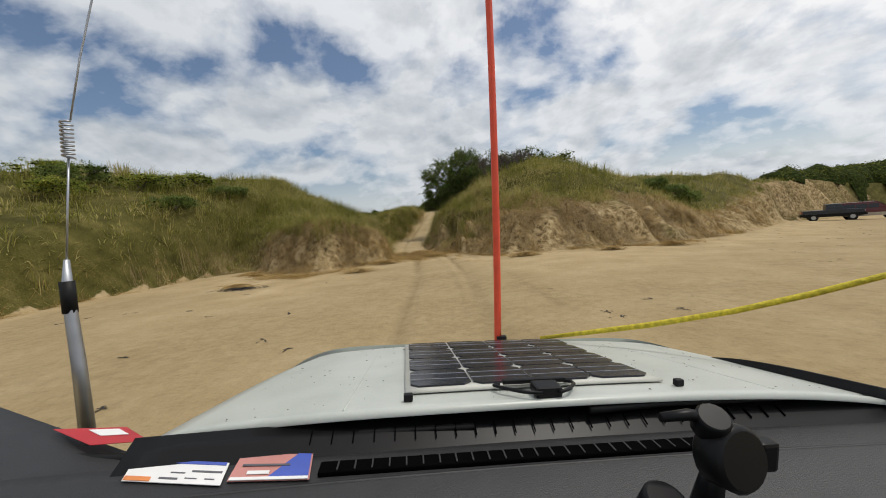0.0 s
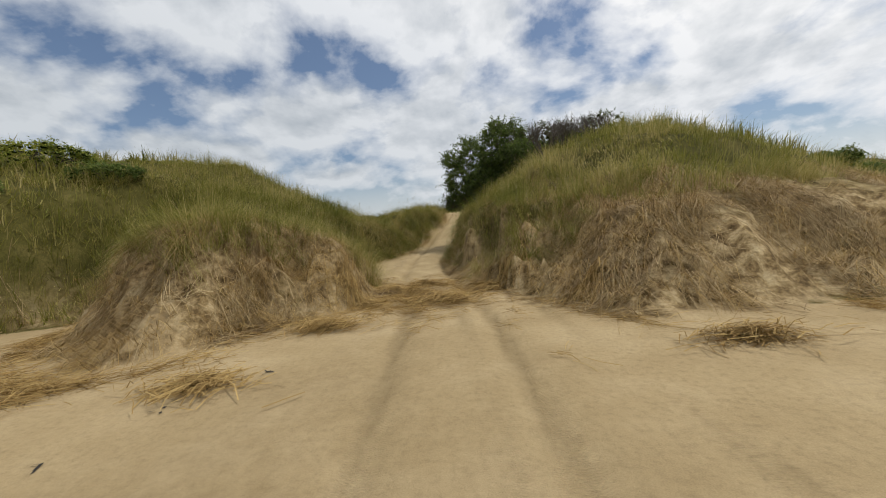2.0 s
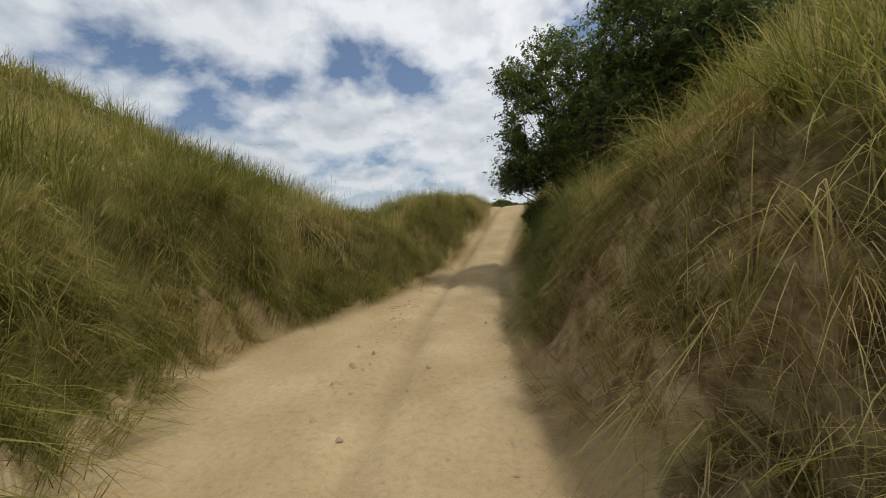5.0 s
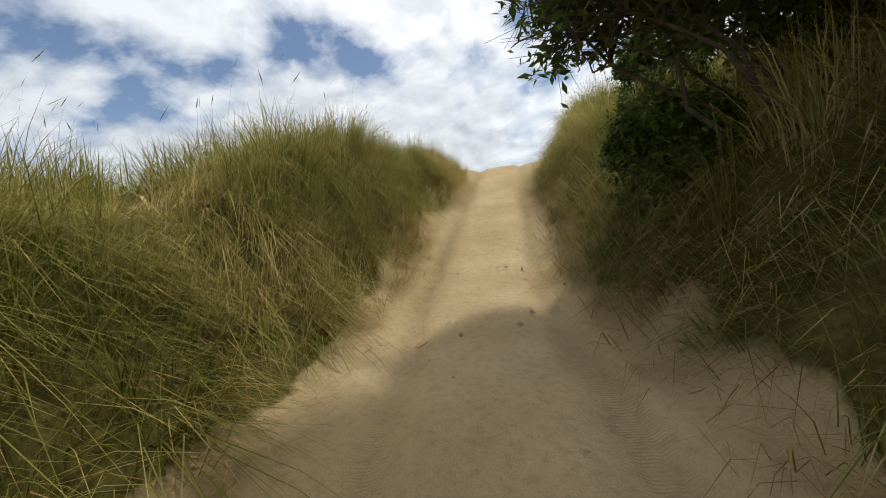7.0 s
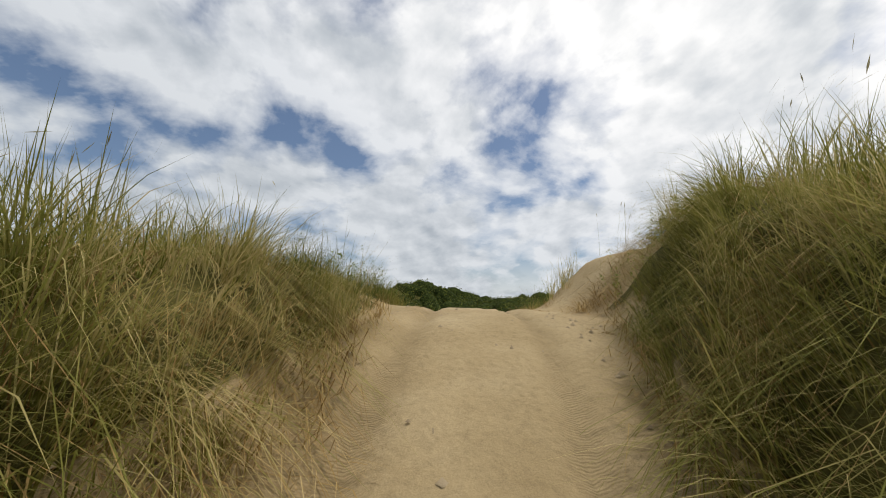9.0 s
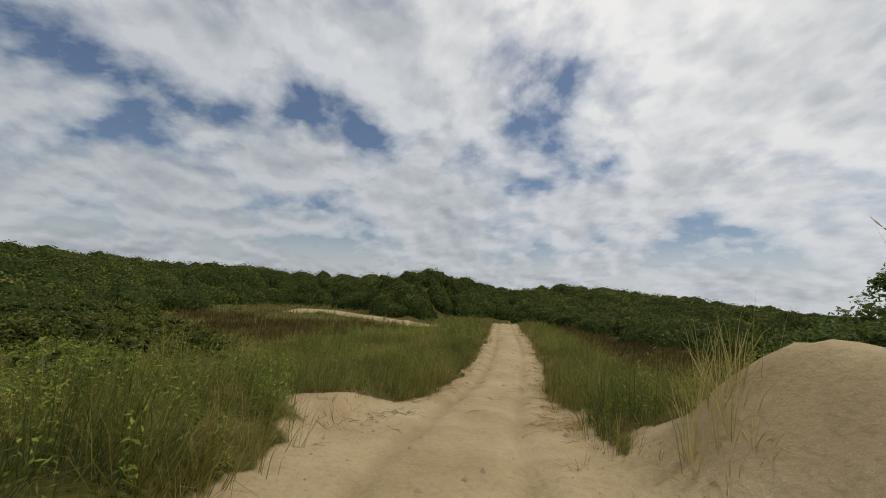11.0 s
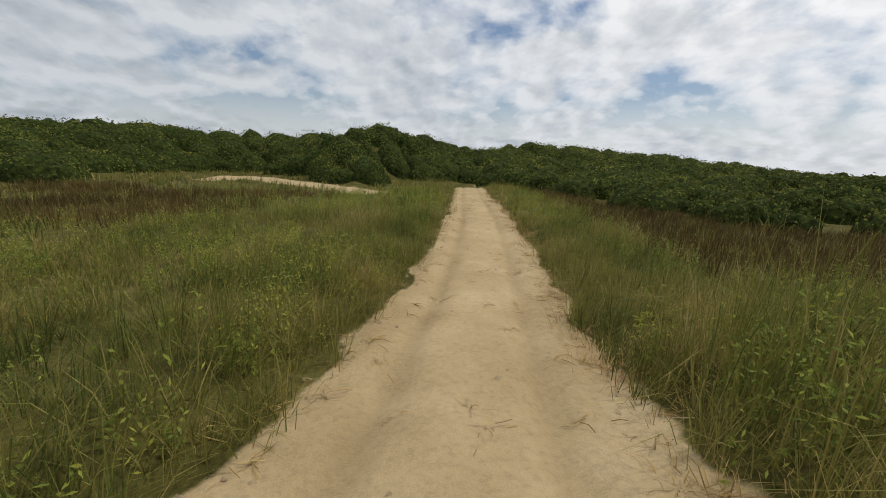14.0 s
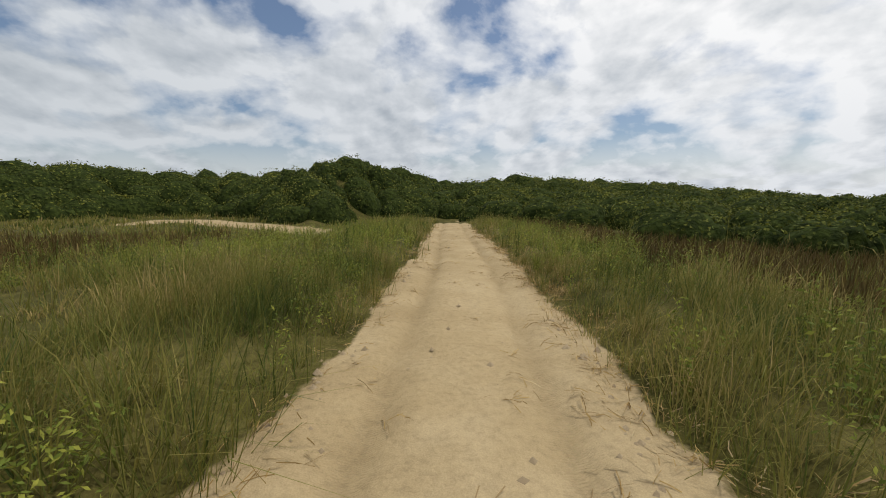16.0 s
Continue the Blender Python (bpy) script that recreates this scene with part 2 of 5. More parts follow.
def ground_material():
    """Sand where the attribute 'sand' is high, dark litter and moss under the plants elsewhere, pink wet earth by the ponds."""
    m = bpy.data.materials.new("sand_and_litter")
    m.use_nodes = True
    n, l = m.node_tree.nodes, m.node_tree.links
    b = n["Principled BSDF"]
    b.inputs["Roughness"].default_value, b.inputs["Specular IOR Level"].default_value = 0.95, 0.12
    c = n.new("ShaderNodeTexCoord")

    def tex(scale, detail=6.0, rough=0.55):
        t = n.new("ShaderNodeTexNoise")
        t.inputs["Scale"].default_value, t.inputs["Detail"].default_value, t.inputs["Roughness"].default_value = scale, detail, rough
        l.new(c.outputs["Object"], t.inputs["Vector"])
        return t.outputs["Fac"]

    def ramp(src, stops):
        r = n.new("ShaderNodeValToRGB")
        while len(r.color_ramp.elements) < len(stops):
            r.color_ramp.elements.new(0.5)
        for e, (p, col) in zip(r.color_ramp.elements, stops):
            e.position, e.color = p, (*col, 1)
        l.new(src, r.inputs["Fac"])
        return r.outputs["Color"]

    def mixed(fac, a, bb, mode="MIX"):
        x = n.new("ShaderNodeMix")
        x.data_type, x.blend_type = "RGBA", mode
        if isinstance(fac, float):
            x.inputs[0].default_value = fac
        else:
            l.new(fac, x.inputs[0])
        l.new(a, x.inputs[6])
        l.new(bb, x.inputs[7])
        return x.outputs[2]

    at = n.new("ShaderNodeAttribute")
    at.attribute_name = "sand"
    dry = ramp(tex(0.8), ((0.25, (0.30, 0.222, 0.115)), (0.5, (0.375, 0.285, 0.155)), (0.75, (0.45, 0.352, 0.205))))
    grain = ramp(tex(95, 3.0), ((0.3, (0.36, 0.36, 0.36)), (0.7, (0.64, 0.64, 0.64))))
    sandy = mixed(0.42, dry, grain, "OVERLAY")
    crumb = ramp(tex(16, 5.0), ((0.30, (0.30, 0.30, 0.30)), (0.5, (0.52, 0.52, 0.52)), (0.66, (0.58, 0.58, 0.58))))
    sandy = mixed(0.36, sandy, crumb, "OVERLAY")
    wet = n.new("ShaderNodeAttribute")
    wet.attribute_name = "rut"
    press = n.new("ShaderNodeMath")
    press.operation = "MULTIPLY"
    press.inputs[1].default_value = 0.62
    l.new(wet.outputs["Fac"], press.inputs[0])
    tide = n.new("ShaderNodeAttribute")
    tide.attribute_name = "tide"
    either = n.new("ShaderNodeMath")
    either.operation = "MAXIMUM"
    l.new(press.outputs[0], either.inputs[0])
    l.new(tide.outputs["Fac"], either.inputs[1])
    damp = ramp(tex(5.0, 5.0), ((0.3, (0.19, 0.135, 0.065)), (0.7, (0.33, 0.25, 0.135))))
    sandy = mixed(either.outputs[0], sandy, damp)
    litter = ramp(tex(1.3), ((0.3, (0.045, 0.043, 0.010)), (0.5, (0.082, 0.074, 0.018)), (0.7, (0.135, 0.115, 0.036))))
    litter = mixed(0.6, litter, ramp(tex(22, 6.0, 0.7), ((0.32, (0.12, 0.12, 0.12)), (0.68, (0.78, 0.78, 0.78)))), "OVERLAY")
    edge = n.new("ShaderNodeMath")
    edge.operation = "MULTIPLY_ADD"
    edge.inputs[1].default_value = 0.7
    l.new(tex(3.2, 7.0, 0.65), edge.inputs[0])
    sh = n.new("ShaderNodeMath")
    sh.operation = "SUBTRACT"
    sh.inputs[1].default_value = 0.35
    l.new(at.outputs["Fac"], sh.inputs[0])
    l.new(sh.outputs[0], edge.inputs[2])
    hard = ramp(edge.outputs[0], ((0.42, (0, 0, 0)), (0.58, (1, 1, 1))))
    soil = ramp(tex(3.6, 9.0, 0.7), ((0.36, (0.075, 0.048, 0.020)), (0.45, (0.19, 0.130, 0.059)), (0.54, (0.33, 0.245, 0.125)), (0.64, (0.46, 0.36, 0.205))))
    soil = mixed(0.6, soil, ramp(tex(24, 5.0), ((0.3, (0.28, 0.28, 0.28)), (0.7, (0.66, 0.66, 0.66)))), "OVERLAY")
    worn = n.new("ShaderNodeAttribute")
    worn.attribute_name = "worn"
    l.new(mixed(worn.outputs["Fac"], mixed(hard, litter, sandy), soil), b.inputs["Base Color"])
    u = n.new("ShaderNodeBump")
    u.inputs["Strength"].default_value, u.inputs["Distance"].default_value = 0.6, 0.05
    rut = n.new("ShaderNodeAttribute")
    rut.attribute_name = "rut"
    wave = n.new("ShaderNodeTexWave")
    wave.bands_direction = "Y"
    wave.inputs["Scale"].default_value, wave.inputs["Distortion"].default_value, wave.inputs["Detail"].default_value = 13.0, 6.0, 3.0
    l.new(c.outputs["Object"], wave.inputs["Vector"])
    tread = n.new("ShaderNodeMath")
    tread.operation = "MULTIPLY"
    l.new(rut.outputs["Fac"], tread.inputs[0])
    l.new(wave.outputs["Fac"], tread.inputs[1])
    both = n.new("ShaderNodeMath")
    both.operation = "MULTIPLY_ADD"
    both.inputs[1].default_value = 0.42
    l.new(tread.outputs[0], both.inputs[0])
    l.new(tex(9, 10.0, 0.66), both.inputs[2])
    l.new(both.outputs[0], u.inputs["Height"])
    l.new(u.outputs[0], b.inputs["Normal"])
    return m


# ---------------------------------------------------------------- the lie of the land
def smooth(a, b, v):
    t = np.clip((v - a) / (b - a), 0, 1)
    return t * t * (3 - 2 * t)


def lattice(ix, iy, seed):
    n = (ix.astype(np.int64) * 374761393 + iy.astype(np.int64) * 668265263 + seed * 974634777) & 0x7FFFFFFF
    n = ((n ^ (n >> 13)) * 1274126177) & 0x7FFFFFFF
    return ((n ^ (n >> 16)) & 0xFFFF) / 65535.0


def lump(x, y, scale, seed=0, octaves=3):
    """Smooth value noise, about -1 to 1, at so many lumps a metre."""
    total, amp, norm = 0.0, 1.0, 0.0
    for o in range(octaves):
        u, v = np.asarray(x) * scale + 17.3 * o, np.asarray(y) * scale - 9.1 * o
        iu, iv = np.floor(u), np.floor(v)
        fu, fv = u - iu, v - iv
        fu, fv = fu * fu * (3 - 2 * fu), fv * fv * (3 - 2 * fv)
        a, b = lattice(iu, iv, seed + o), lattice(iu + 1, iv, seed + o)
        c, d = lattice(iu, iv + 1, seed + o), lattice(iu + 1, iv + 1, seed + o)
        total = total + amp * ((a + (b - a) * fu) * (1 - fv) + (c + (d - c) * fu) * fv)
        norm, amp, scale = norm + amp, amp * 0.5, scale * 2.03
    return 2 * total / norm - 1


TRACK_Y = (-60, 0, 11, 15.6, 17.7, 23, 28, 35, 40, 43.7, 47.6, 50, 52.3, 55, 57, 61, 66, 71, 75, 86, 95)
TRACK_X = (0, 0, -0.1, -0.45, -0.8, -1.75, -2.2, -2.1, -1.35, -0.6, -0.2, 0.25, 0.8, 1.55, 2.15, 3.2, 4.4, 5.4, 6.1, 8.4, 10.1)
TRACK_Z = (0, 0, 0, 0, 0, 0, 0, 0.42, 1.75, 3.02, 3.2, 2.85, 2.47, 2.05, 1.88, 1.8, 1.76, 1.7, 1.65, 1.5, 1.5)
TOE_X = (-120, -60, -30, -16, -13.5, -12, -11, -9.5, -8, -6.9, -5.3, -4, -2.7, -1.8, -0.4, 0.6, 1.2, 2.5, 4.5, 9.5, 15, 24, 36, 60, 140)
TOE_Y = (-40, -12, 0, 5, 6.5, 12, 17, 17.5, 16, 14.4, 13.6, 14.7, 16.4, 19, 19, 18.4, 16.8, 14.4, 14.7, 16.2, 19, 27, 38, 52, 66)


def track_x(y):
    return np.interp(y, TRACK_Y, TRACK_X)


def track_z(y):
    yy = np.linspace(-1.2, 1.2, 7)
    return sum(np.interp(y + d, TRACK_Y, TRACK_Z) for d in yy) / 7


HILL_A = (-180, -110, -90, -70, -50, -39, -33, -23, -13, -7, -1.5, 6.7, 13, 21.5, 31, 39, 48, 53, 60, 67, 75, 92, 180)
HILL_R = (60, 55, 60, 64, 72, 76, 62, 60, 60, 46, 45, 47, 58, 72, 80, 80, 75, 75, 75, 80, 98, 98, 60)
HILL_Z = (0.7, 2.5, 5.5, 6.0, 6.4, 5.6, 6.0, 5.4, 5.5, 6.1, 6.9, 5.3, 4.6, 6.1, 5.8, 4.8, 4.2, 3.9, 3.8, 4.0, 4.8, 5.0, 0.7)
BASE_A = (-180, -120, -90, -75, -60, -48, -40, -34, -24, -18.6, -10, -6, 2.3, 8, 13.7, 19.7, 28, 35.6, 42.5, 48, 53.5, 58, 75, 100, 180)
BASE_R = (40, 25, 17, 19, 24, 30, 36, 46, 55, 49, 36, 31.5, 38, 40, 38.5, 35, 28, 25, 22, 20.5, 20.5, 23, 38, 50, 50)
SCRUB_DEEP = 1.5
LOW = 1.52  # the floor of the hollow behind the dunes


def polar(x, y):
    return np.degrees(np.arctan2(x - 0.9, y - 52.0)), np.hypot(x - 0.9, y - 52.0)


def scrub_in(x, y):
    """How far behind the foot of the scrub a place lies, in metres, inland of the dunes."""
    a, r = polar(x, y)
    shore = (x > 45) & (y - np.interp(x, TOE_X, TOE_Y) > 3)
    return np.where((y > 50) & (x < 45) | shore, r - np.interp(a, BASE_A, BASE_R) + 1.5 * lump(x, y, 0.12, 40, 2), -9.0)


def bump2(x, y, cx, cy, rx, ry):
    return np.exp(-(((x - cx) / rx) ** 2 + ((y - cy) / ry) ** 2))


def worn_zone(x):
    """Where the dunes' seaward foot is cut back to a wide worn slope."""
    return smooth(-9, -6.5, x) * (1 - 0.5 * smooth(13, 18, x)) * (1 - smooth(46, 52, x))


def rib(x, y):
    """Straw-hung buttresses (1) and bare sand gullies (-1) along the worn faces."""
    return 1 - 2.4 * np.abs(lump(x, 0.35 * y, 0.62, 39, 2))


def worn_up(x, y):
    """How much further up the slope the worn ground reaches."""
    return worn_zone(x) * (1.7 + 0.9 * smooth(0.5, 3, x) + 0.8 * lump(x, y, 0.4, 33, 2)) + 1.7 * bump2(x, y, -3.8, 20.0, 1.6, 2.4)


def bank(x, y):
    """Depth inside the dunes, reckoned from their foot on the beach and from the track's edge."""
    front = y - np.interp(x, TOE_X, TOE_Y) + 0.5 * lump(x, y, 0.45, 3, 2)
    off = x - track_x(y)
    wide = np.where(off < 0, 1.38 + 2.1 * np.exp(-(((y - 26.5) / 3.8) ** 2)) - 0.35 * np.exp(-(((y - 41) / 2.4) ** 2)), 1.3 - 0.35 * np.exp(-(((y - 26) / 4.0) ** 2)))
    wide = wide + 0.2 * lump(y, y * 0 + np.sign(off) * 7, 0.5, 5, 2) + smooth(40, 46, y) * np.where(off < 0, 0.2, 0.75) * (1 - smooth(49, 53, y))
    side = (np.abs(off) - wide) * 0.92
    return front, side


def land(x, y):
    """The height of the ground."""
    x, y = np.asarray(x, float), np.asarray(y, float)
    tz, off = track_z(y), x - track_x(y)
    beach = -0.05 * np.maximum(0, x - 5) - 0.02 * np.maximum(0, -y) + 0.03 * lump(x, y, 0.5, 11)
    front, side = bank(x, y)
    # the dune belt: a crest along the beach that falls again to the hollow behind
    left = x < track_x(y)
    top_l = 1.4 + 0.10 * np.clip(np.abs(off) - 2, 0, 8) + 3.2 * bump2(x, y, -12.0, 28.5, 6.5, np.where(y > 28.5, 5.4, 7.0)) + 2.7 * bump2(x, y, -21, 21, 8, 10) + 4.6 * bump2(x, y, -36, 22, 13, 13) \
        + 1.15 * smooth(33.0, 36.8, y) * (1 - smooth(37, 40.5, y)) * (1 - smooth(2.8, 6, np.abs(off))) + 1.2 * bump2(x, y, -5.0, 17.2, 2.4, 2.0) \
        - 1.3 * smooth(34, 39, y) * smooth(2.5, 6.5, np.abs(off))
    top_r = 2.0 + 0.2 * smooth(36, 40, y) + 1.8 * bump2(x, y, 5.0, 25.0, 6.0, 4.8) + 2.6 * bump2(x, y, 8.5, 31.5, 8, 6.0) + 0.8 * bump2(x, y, 17, 32, 9, 7) + 0.3 * bump2(x, y, 30, 42, 14, 8)
    top_r = top_r - 1.6 * smooth(9, 18, x) * (1 - smooth(26, 36, y)) + 0.9 * bump2(x, y, 12, 25, 5, 4) - 0.8 * (1 - smooth(1.8, 5.0, off)) * smooth(25, 28, y) * (1 - smooth(35, 37, y)) - 0.7 * smooth(26, 40, x)
    top = np.where(left, top_l, top_r) + tz + 0.42 * lump(x, y, 0.27, 21) + 0.16 * lump(x, y, 0.9, 23)
    fade = 1 - smooth(43.0 - 3.5 * left, 53.0 - 5 * left, y + 0.1 * np.abs(off))
    fade = np.maximum(fade, smooth(16, 22, x) * (1 - smooth(1.5, 9, front)))
    seaward = worn_zone(x) * smooth(-0.4, 0.6, side - front * 0.4) * ((y < 30) | (x > 12))
    cliff_w = 1.15 + 0.3 * lump(x, y, 0.7, 31, 2) + 2.6 * smooth(-7.5, -11, x) + 1.6 * seaward
    rough_edge = (0.24 - 0.18 * smooth(-7.5, -10, x) - 0.14 * smooth(10, 16, x)) * lump(x, y, 1.0, 35, 3)
    reach = 1.5 + worn_up(x, y)
    inner_d = np.minimum(front, side)
    cut = smooth(0.0, 0.5, inner_d) * (1 - smooth(0.75, 1.15, inner_d / reach)) * (1 - 0.7 * smooth(-8, -10, x)) * ((y < 24) | (x > 12))
    d = inner_d + rough_edge + cut * (0.66 * lump(x, y, 1.25, 37, 3) + 0.36 * lump(x * 2.0, y, 2.4, 38, 2) - 0.38 * rib(x, y))
    face = 0.70 * smooth(0, 1, d / cliff_w) + 0.30 * smooth(0, 1, (d - cliff_w * 0.7) / 5.0)
    near = (1 - smooth(4, 7, np.abs(off))) * smooth(14, 18, y)
    floor = beach * (1 - near) + tz * near
    dune = floor + (top - floor) * face
    # the hollow behind the dunes, with the scrub hills round it
    inside = scrub_in(x, y)
    a, r = polar(x, y)
    rise = np.interp(a, HILL_A, HILL_R) - np.interp(a, BASE_A, BASE_R)
    hill = (np.interp(a, HILL_A, HILL_Z) - SCRUB_DEEP - 0.75) * smooth(-0.05, 1.0, inside / np.maximum(rise, 6)) * np.maximum(smooth(49.5, 55, y), x > 40)
    hollow = LOW + hill + 0.12 * lump(x, y, 0.16, 51)
    shoulder = np.maximum(0, tz - LOW) * (1 - smooth(1.0, 16.0, np.abs(off) - 1.5))
    hollow = hollow + shoulder + 0.22 * smooth(0.0, 0.7, np.abs(off) - 1.55) * (1 - smooth(4, 9, np.abs(off)))
    soft = np.maximum(smooth(1.3, 2.1, np.abs(off)), smooth(87, 91, y))
    onto = tz * (1 - soft) + hollow * soft
    z = dune * fade + onto * (1 - fade) + (0.58 + 0.25 * lump(x, y, 1.1, 75)) * bump2(x, y, 2.9, 47.7, 0.95, 1.3)
    # wheel ruts and churned sand on the track, faint ones on the beach
    on = np.exp(-((np.abs(off) - 0.74 - 0.05 * lump(y, y * 0, 0.35, 61, 2)) / 0.15) ** 2) * (y > -3) * (y < 90)
    churn = (1 - smooth(1.2, 2.0, np.abs(off))) * smooth(14, 18, y)
    z = z - on * (0.05 + 0.045 * smooth(16, 20, y)) + churn * (0.045 * lump(x, y, 2.2, 71) + 0.032 * lump(x, y, 4.2, 73, 2))
    return z - 0.004 * np.maximum(0, np.hypot(x, y - 40) - 150) * (y < 60)


SIDE_X, SIDE_Y = (-15.2, -15.6, -14.2, -10, -4.7, -0.9), (87.5, 92.5, 93, 88.0, 83, 79.0)


def side_track(x, y):
    """Distance from the sandy side track that bends round the middle hill."""
    best = np.full(np.shape(x), 99.0)
    for (ax, ay), (bx, by) in zip(zip(SIDE_X, SIDE_Y), zip(SIDE_X[1:], SIDE_Y[1:])):
        t = np.clip(((x - ax) * (bx - ax) + (y - ay) * (by - ay)) / ((bx - ax) ** 2 + (by - ay) ** 2), 0, 1)
        best = np.minimum(best, np.hypot(x - ax - t * (bx - ax), y - ay - t * (by - ay)))
    return best


def sandiness(x, y):
    """1 on open sand, 0 under plants, between the two where it is patchy."""
    x, y = np.asarray(x, float), np.asarray(y, float)
    off = np.abs(x - track_x(y))
    front, side = bank(x, y)
    face = np.clip(0.5 + 0.9 * lump(x, y, 0.7, 81), 0, 0.85) * (1 - smooth(0.9, 1.7, front - 1.0 * worn_zone(x))) * (1 - 0.8 * smooth(-7.5, -10, x))
    s = np.maximum(1 - smooth(-0.1, 0.25, front), face)
    s = np.maximum(s, 1 - smooth(-0.1, 0.5, side + 0.35 * lump(x, y, 0.8, 85))) * ((y < 48) | ((x > 20) & (front < 1.0)))
    wing = np.where(x < track_x(y), 1.1 * np.exp(-(((y - 50.2) / 1.3) ** 2)), 0.4 * np.exp(-(((y - 50.6) / 2.2) ** 2)))
    lane = (1 - smooth(1.2, 1.8, off - wing + 0.35 * lump(x, y, 0.9, 83) + 0.12 * lump(x, y, 3.0, 84))) * (1 - smooth(86, 89, y))
    pad = bump2(x, y, 3.2, 46.9, 2.8, 2.6) + 0.25 * lump(x, y, 0.9, 88)
    s = np.maximum(s, np.maximum(lane, smooth(0.42, 0.62, pad)))
    s = np.maximum(s, 1 - smooth(1.2, 2.3, side_track(x, y) + 0.5 * lump(x, y, 0.5, 87)))
    s = np.maximum(s, 0.72 * smooth(0.60, 0.75, lump(x, y, 0.22, 89) * 0.5 + 0.5) * (y > 62) * (scrub_in(x, y) < 0) * (x > 7) * (x < 30))
    return np.clip(s, 0, 1)


def steps(*runs):
    """Grid lines from runs of (end, spacing), beginning at the first number."""
    out = [runs[0]]
    for end, gap in runs[1:]:
        k = max(1, round((end - out[-1]) / gap))
        out += list(np.linspace(out[-1], end, k + 1)[1:])
    return np.array(out)


def link_mesh(name, verts, faces_by_size, mat, smooth_shade=False):
    """A mesh object from numpy arrays: faces_by_size holds index arrays of shape (n, k)."""
    me = bpy.data.meshes.new(name)
    loops = np.concatenate([f.ravel() for f in faces_by_size]).astype(np.int32)
    totals = np.concatenate([np.full(len(f), f.shape[1]) for f in faces_by_size]).astype(np.int32)
    me.vertices.add(len(verts))
    me.vertices.foreach_set("co", np.ascontiguousarray(verts, np.float32).ravel())
    me.loops.add(len(loops))
    me.loops.foreach_set("vertex_index", loops)
    me.polygons.add(len(totals))
    me.polygons.foreach_set("loop_start", np.concatenate([[0], np.cumsum(totals)[:-1]]).astype(np.int32))
    me.update(calc_edges=True)
    if smooth_shade:
        me.polygons.foreach_set("use_smooth", np.ones(len(totals), bool))
    me.materials.append(mat)
    me.validate()
    return new(name, me)


GX = steps(-2500, (-600, 500), (-160, 60), (-70, 6), (-40, 2), (-16, 0.8), (-6, 0.28), (4, 0.14), (9, 0.18), (16, 0.26), (18, 0.5), (44, 1.2), (90, 3.5), (200, 25), (600, 80), (2500, 500))
GY = steps(-2500, (-400, 500), (-60, 60), (-6, 4), (6, 0.4), (50, 0.20), (60, 0.26), (90, 0.5), (130, 1.6), (220, 8), (700, 80), (2500, 500))
gx, gy = np.meshgrid(GX, GY)
gz = land(gx, gy)
idx = np.arange(gx.size).reshape(gx.shape)
ground = link_mesh("ground", np.stack([gx.ravel(), gy.ravel(), gz.ravel()], 1),
                   [np.stack([idx[:-1, :-1].ravel(), idx[:-1, 1:].ravel(), idx[1:, 1:].ravel(), idx[1:, :-1].ravel()], 1)], ground_material(), True)
tagged(ground, "pale beach sand, dune soil and sandy wheel track", "ground", kind="structure")
ground.data.attributes.new("sand", "FLOAT", "POINT").data.foreach_set("value", sandiness(gx, gy).ravel().astype(np.float32))
rut_on = np.exp(-((np.abs(gx - track_x(gy)) - 0.74) / 0.13) ** 4) * (gy > -3) * (gy < 88) * np.clip(0.75 + 0.6 * lump(gx, gy, 0.3, 91), 0, 1)
other = np.exp(-((np.abs(gx - track_x(gy) - 1.15 + 0.03 * (gy - 10)) - 0.74) / 0.12) ** 4) * (gy > -3) * (gy < 19) * np.clip(0.6 + 0.9 * lump(gx, gy, 0.3, 92), 0, 1)
rut_on = np.maximum(rut_on, 0.85 * other) * (1 - 0.25 * smooth(40, 47, gy))
ground.data.attributes.new("rut", "FLOAT", "POINT").data.foreach_set("value", rut_on.ravel().astype(np.float32))

w_front, w_side = bank(gx, gy)
# sand still damp from the tide, away from the dunes' foot
tide = 0.6 * smooth(2.5, 8.0, -w_front + 1.5 * lump(gx, gy, 0.15, 95)) * np.clip(0.85 + 0.4 * lump(gx, gy, 0.4, 96), 0, 1) * (gy < 40)
ground.data.attributes.new("tide", "FLOAT", "POINT").data.foreach_set("value", tide.ravel().astype(np.float32))
bared = 0.85 * smooth(0.05, 0.25, w_side) * (1 - smooth(0.6, 1.1, w_side + 0.4 * lump(gx, gy, 0.9, 97))) * (gx > track_x(gy)) * smooth(15, 17, gy) * (1 - smooth(26, 30, gy))
worn = smooth(0.12, 0.4, w_front) * (1 - smooth(1.5, 2.1, w_front - worn_up(gx, gy))) * smooth(0.0, 0.3, w_side) * np.clip(0.9 + 0.7 * lump(gx, gy, 0.8, 93), 0, 1) * np.maximum(1 - smooth(-8, -11, gx), smooth(0.0, 0.35, lump(gx, gy, 0.3, 94, 2))) * ((gy < 30) | (gx > 12) & (gx < 60))
worn = np.maximum(worn, bared)
ground.data.attributes.new("worn", "FLOAT", "POINT").data.foreach_set("value", worn.ravel().astype(np.float32))

# ---------------------------------------------------------------- grass
rng = np.random.default_rng(7)


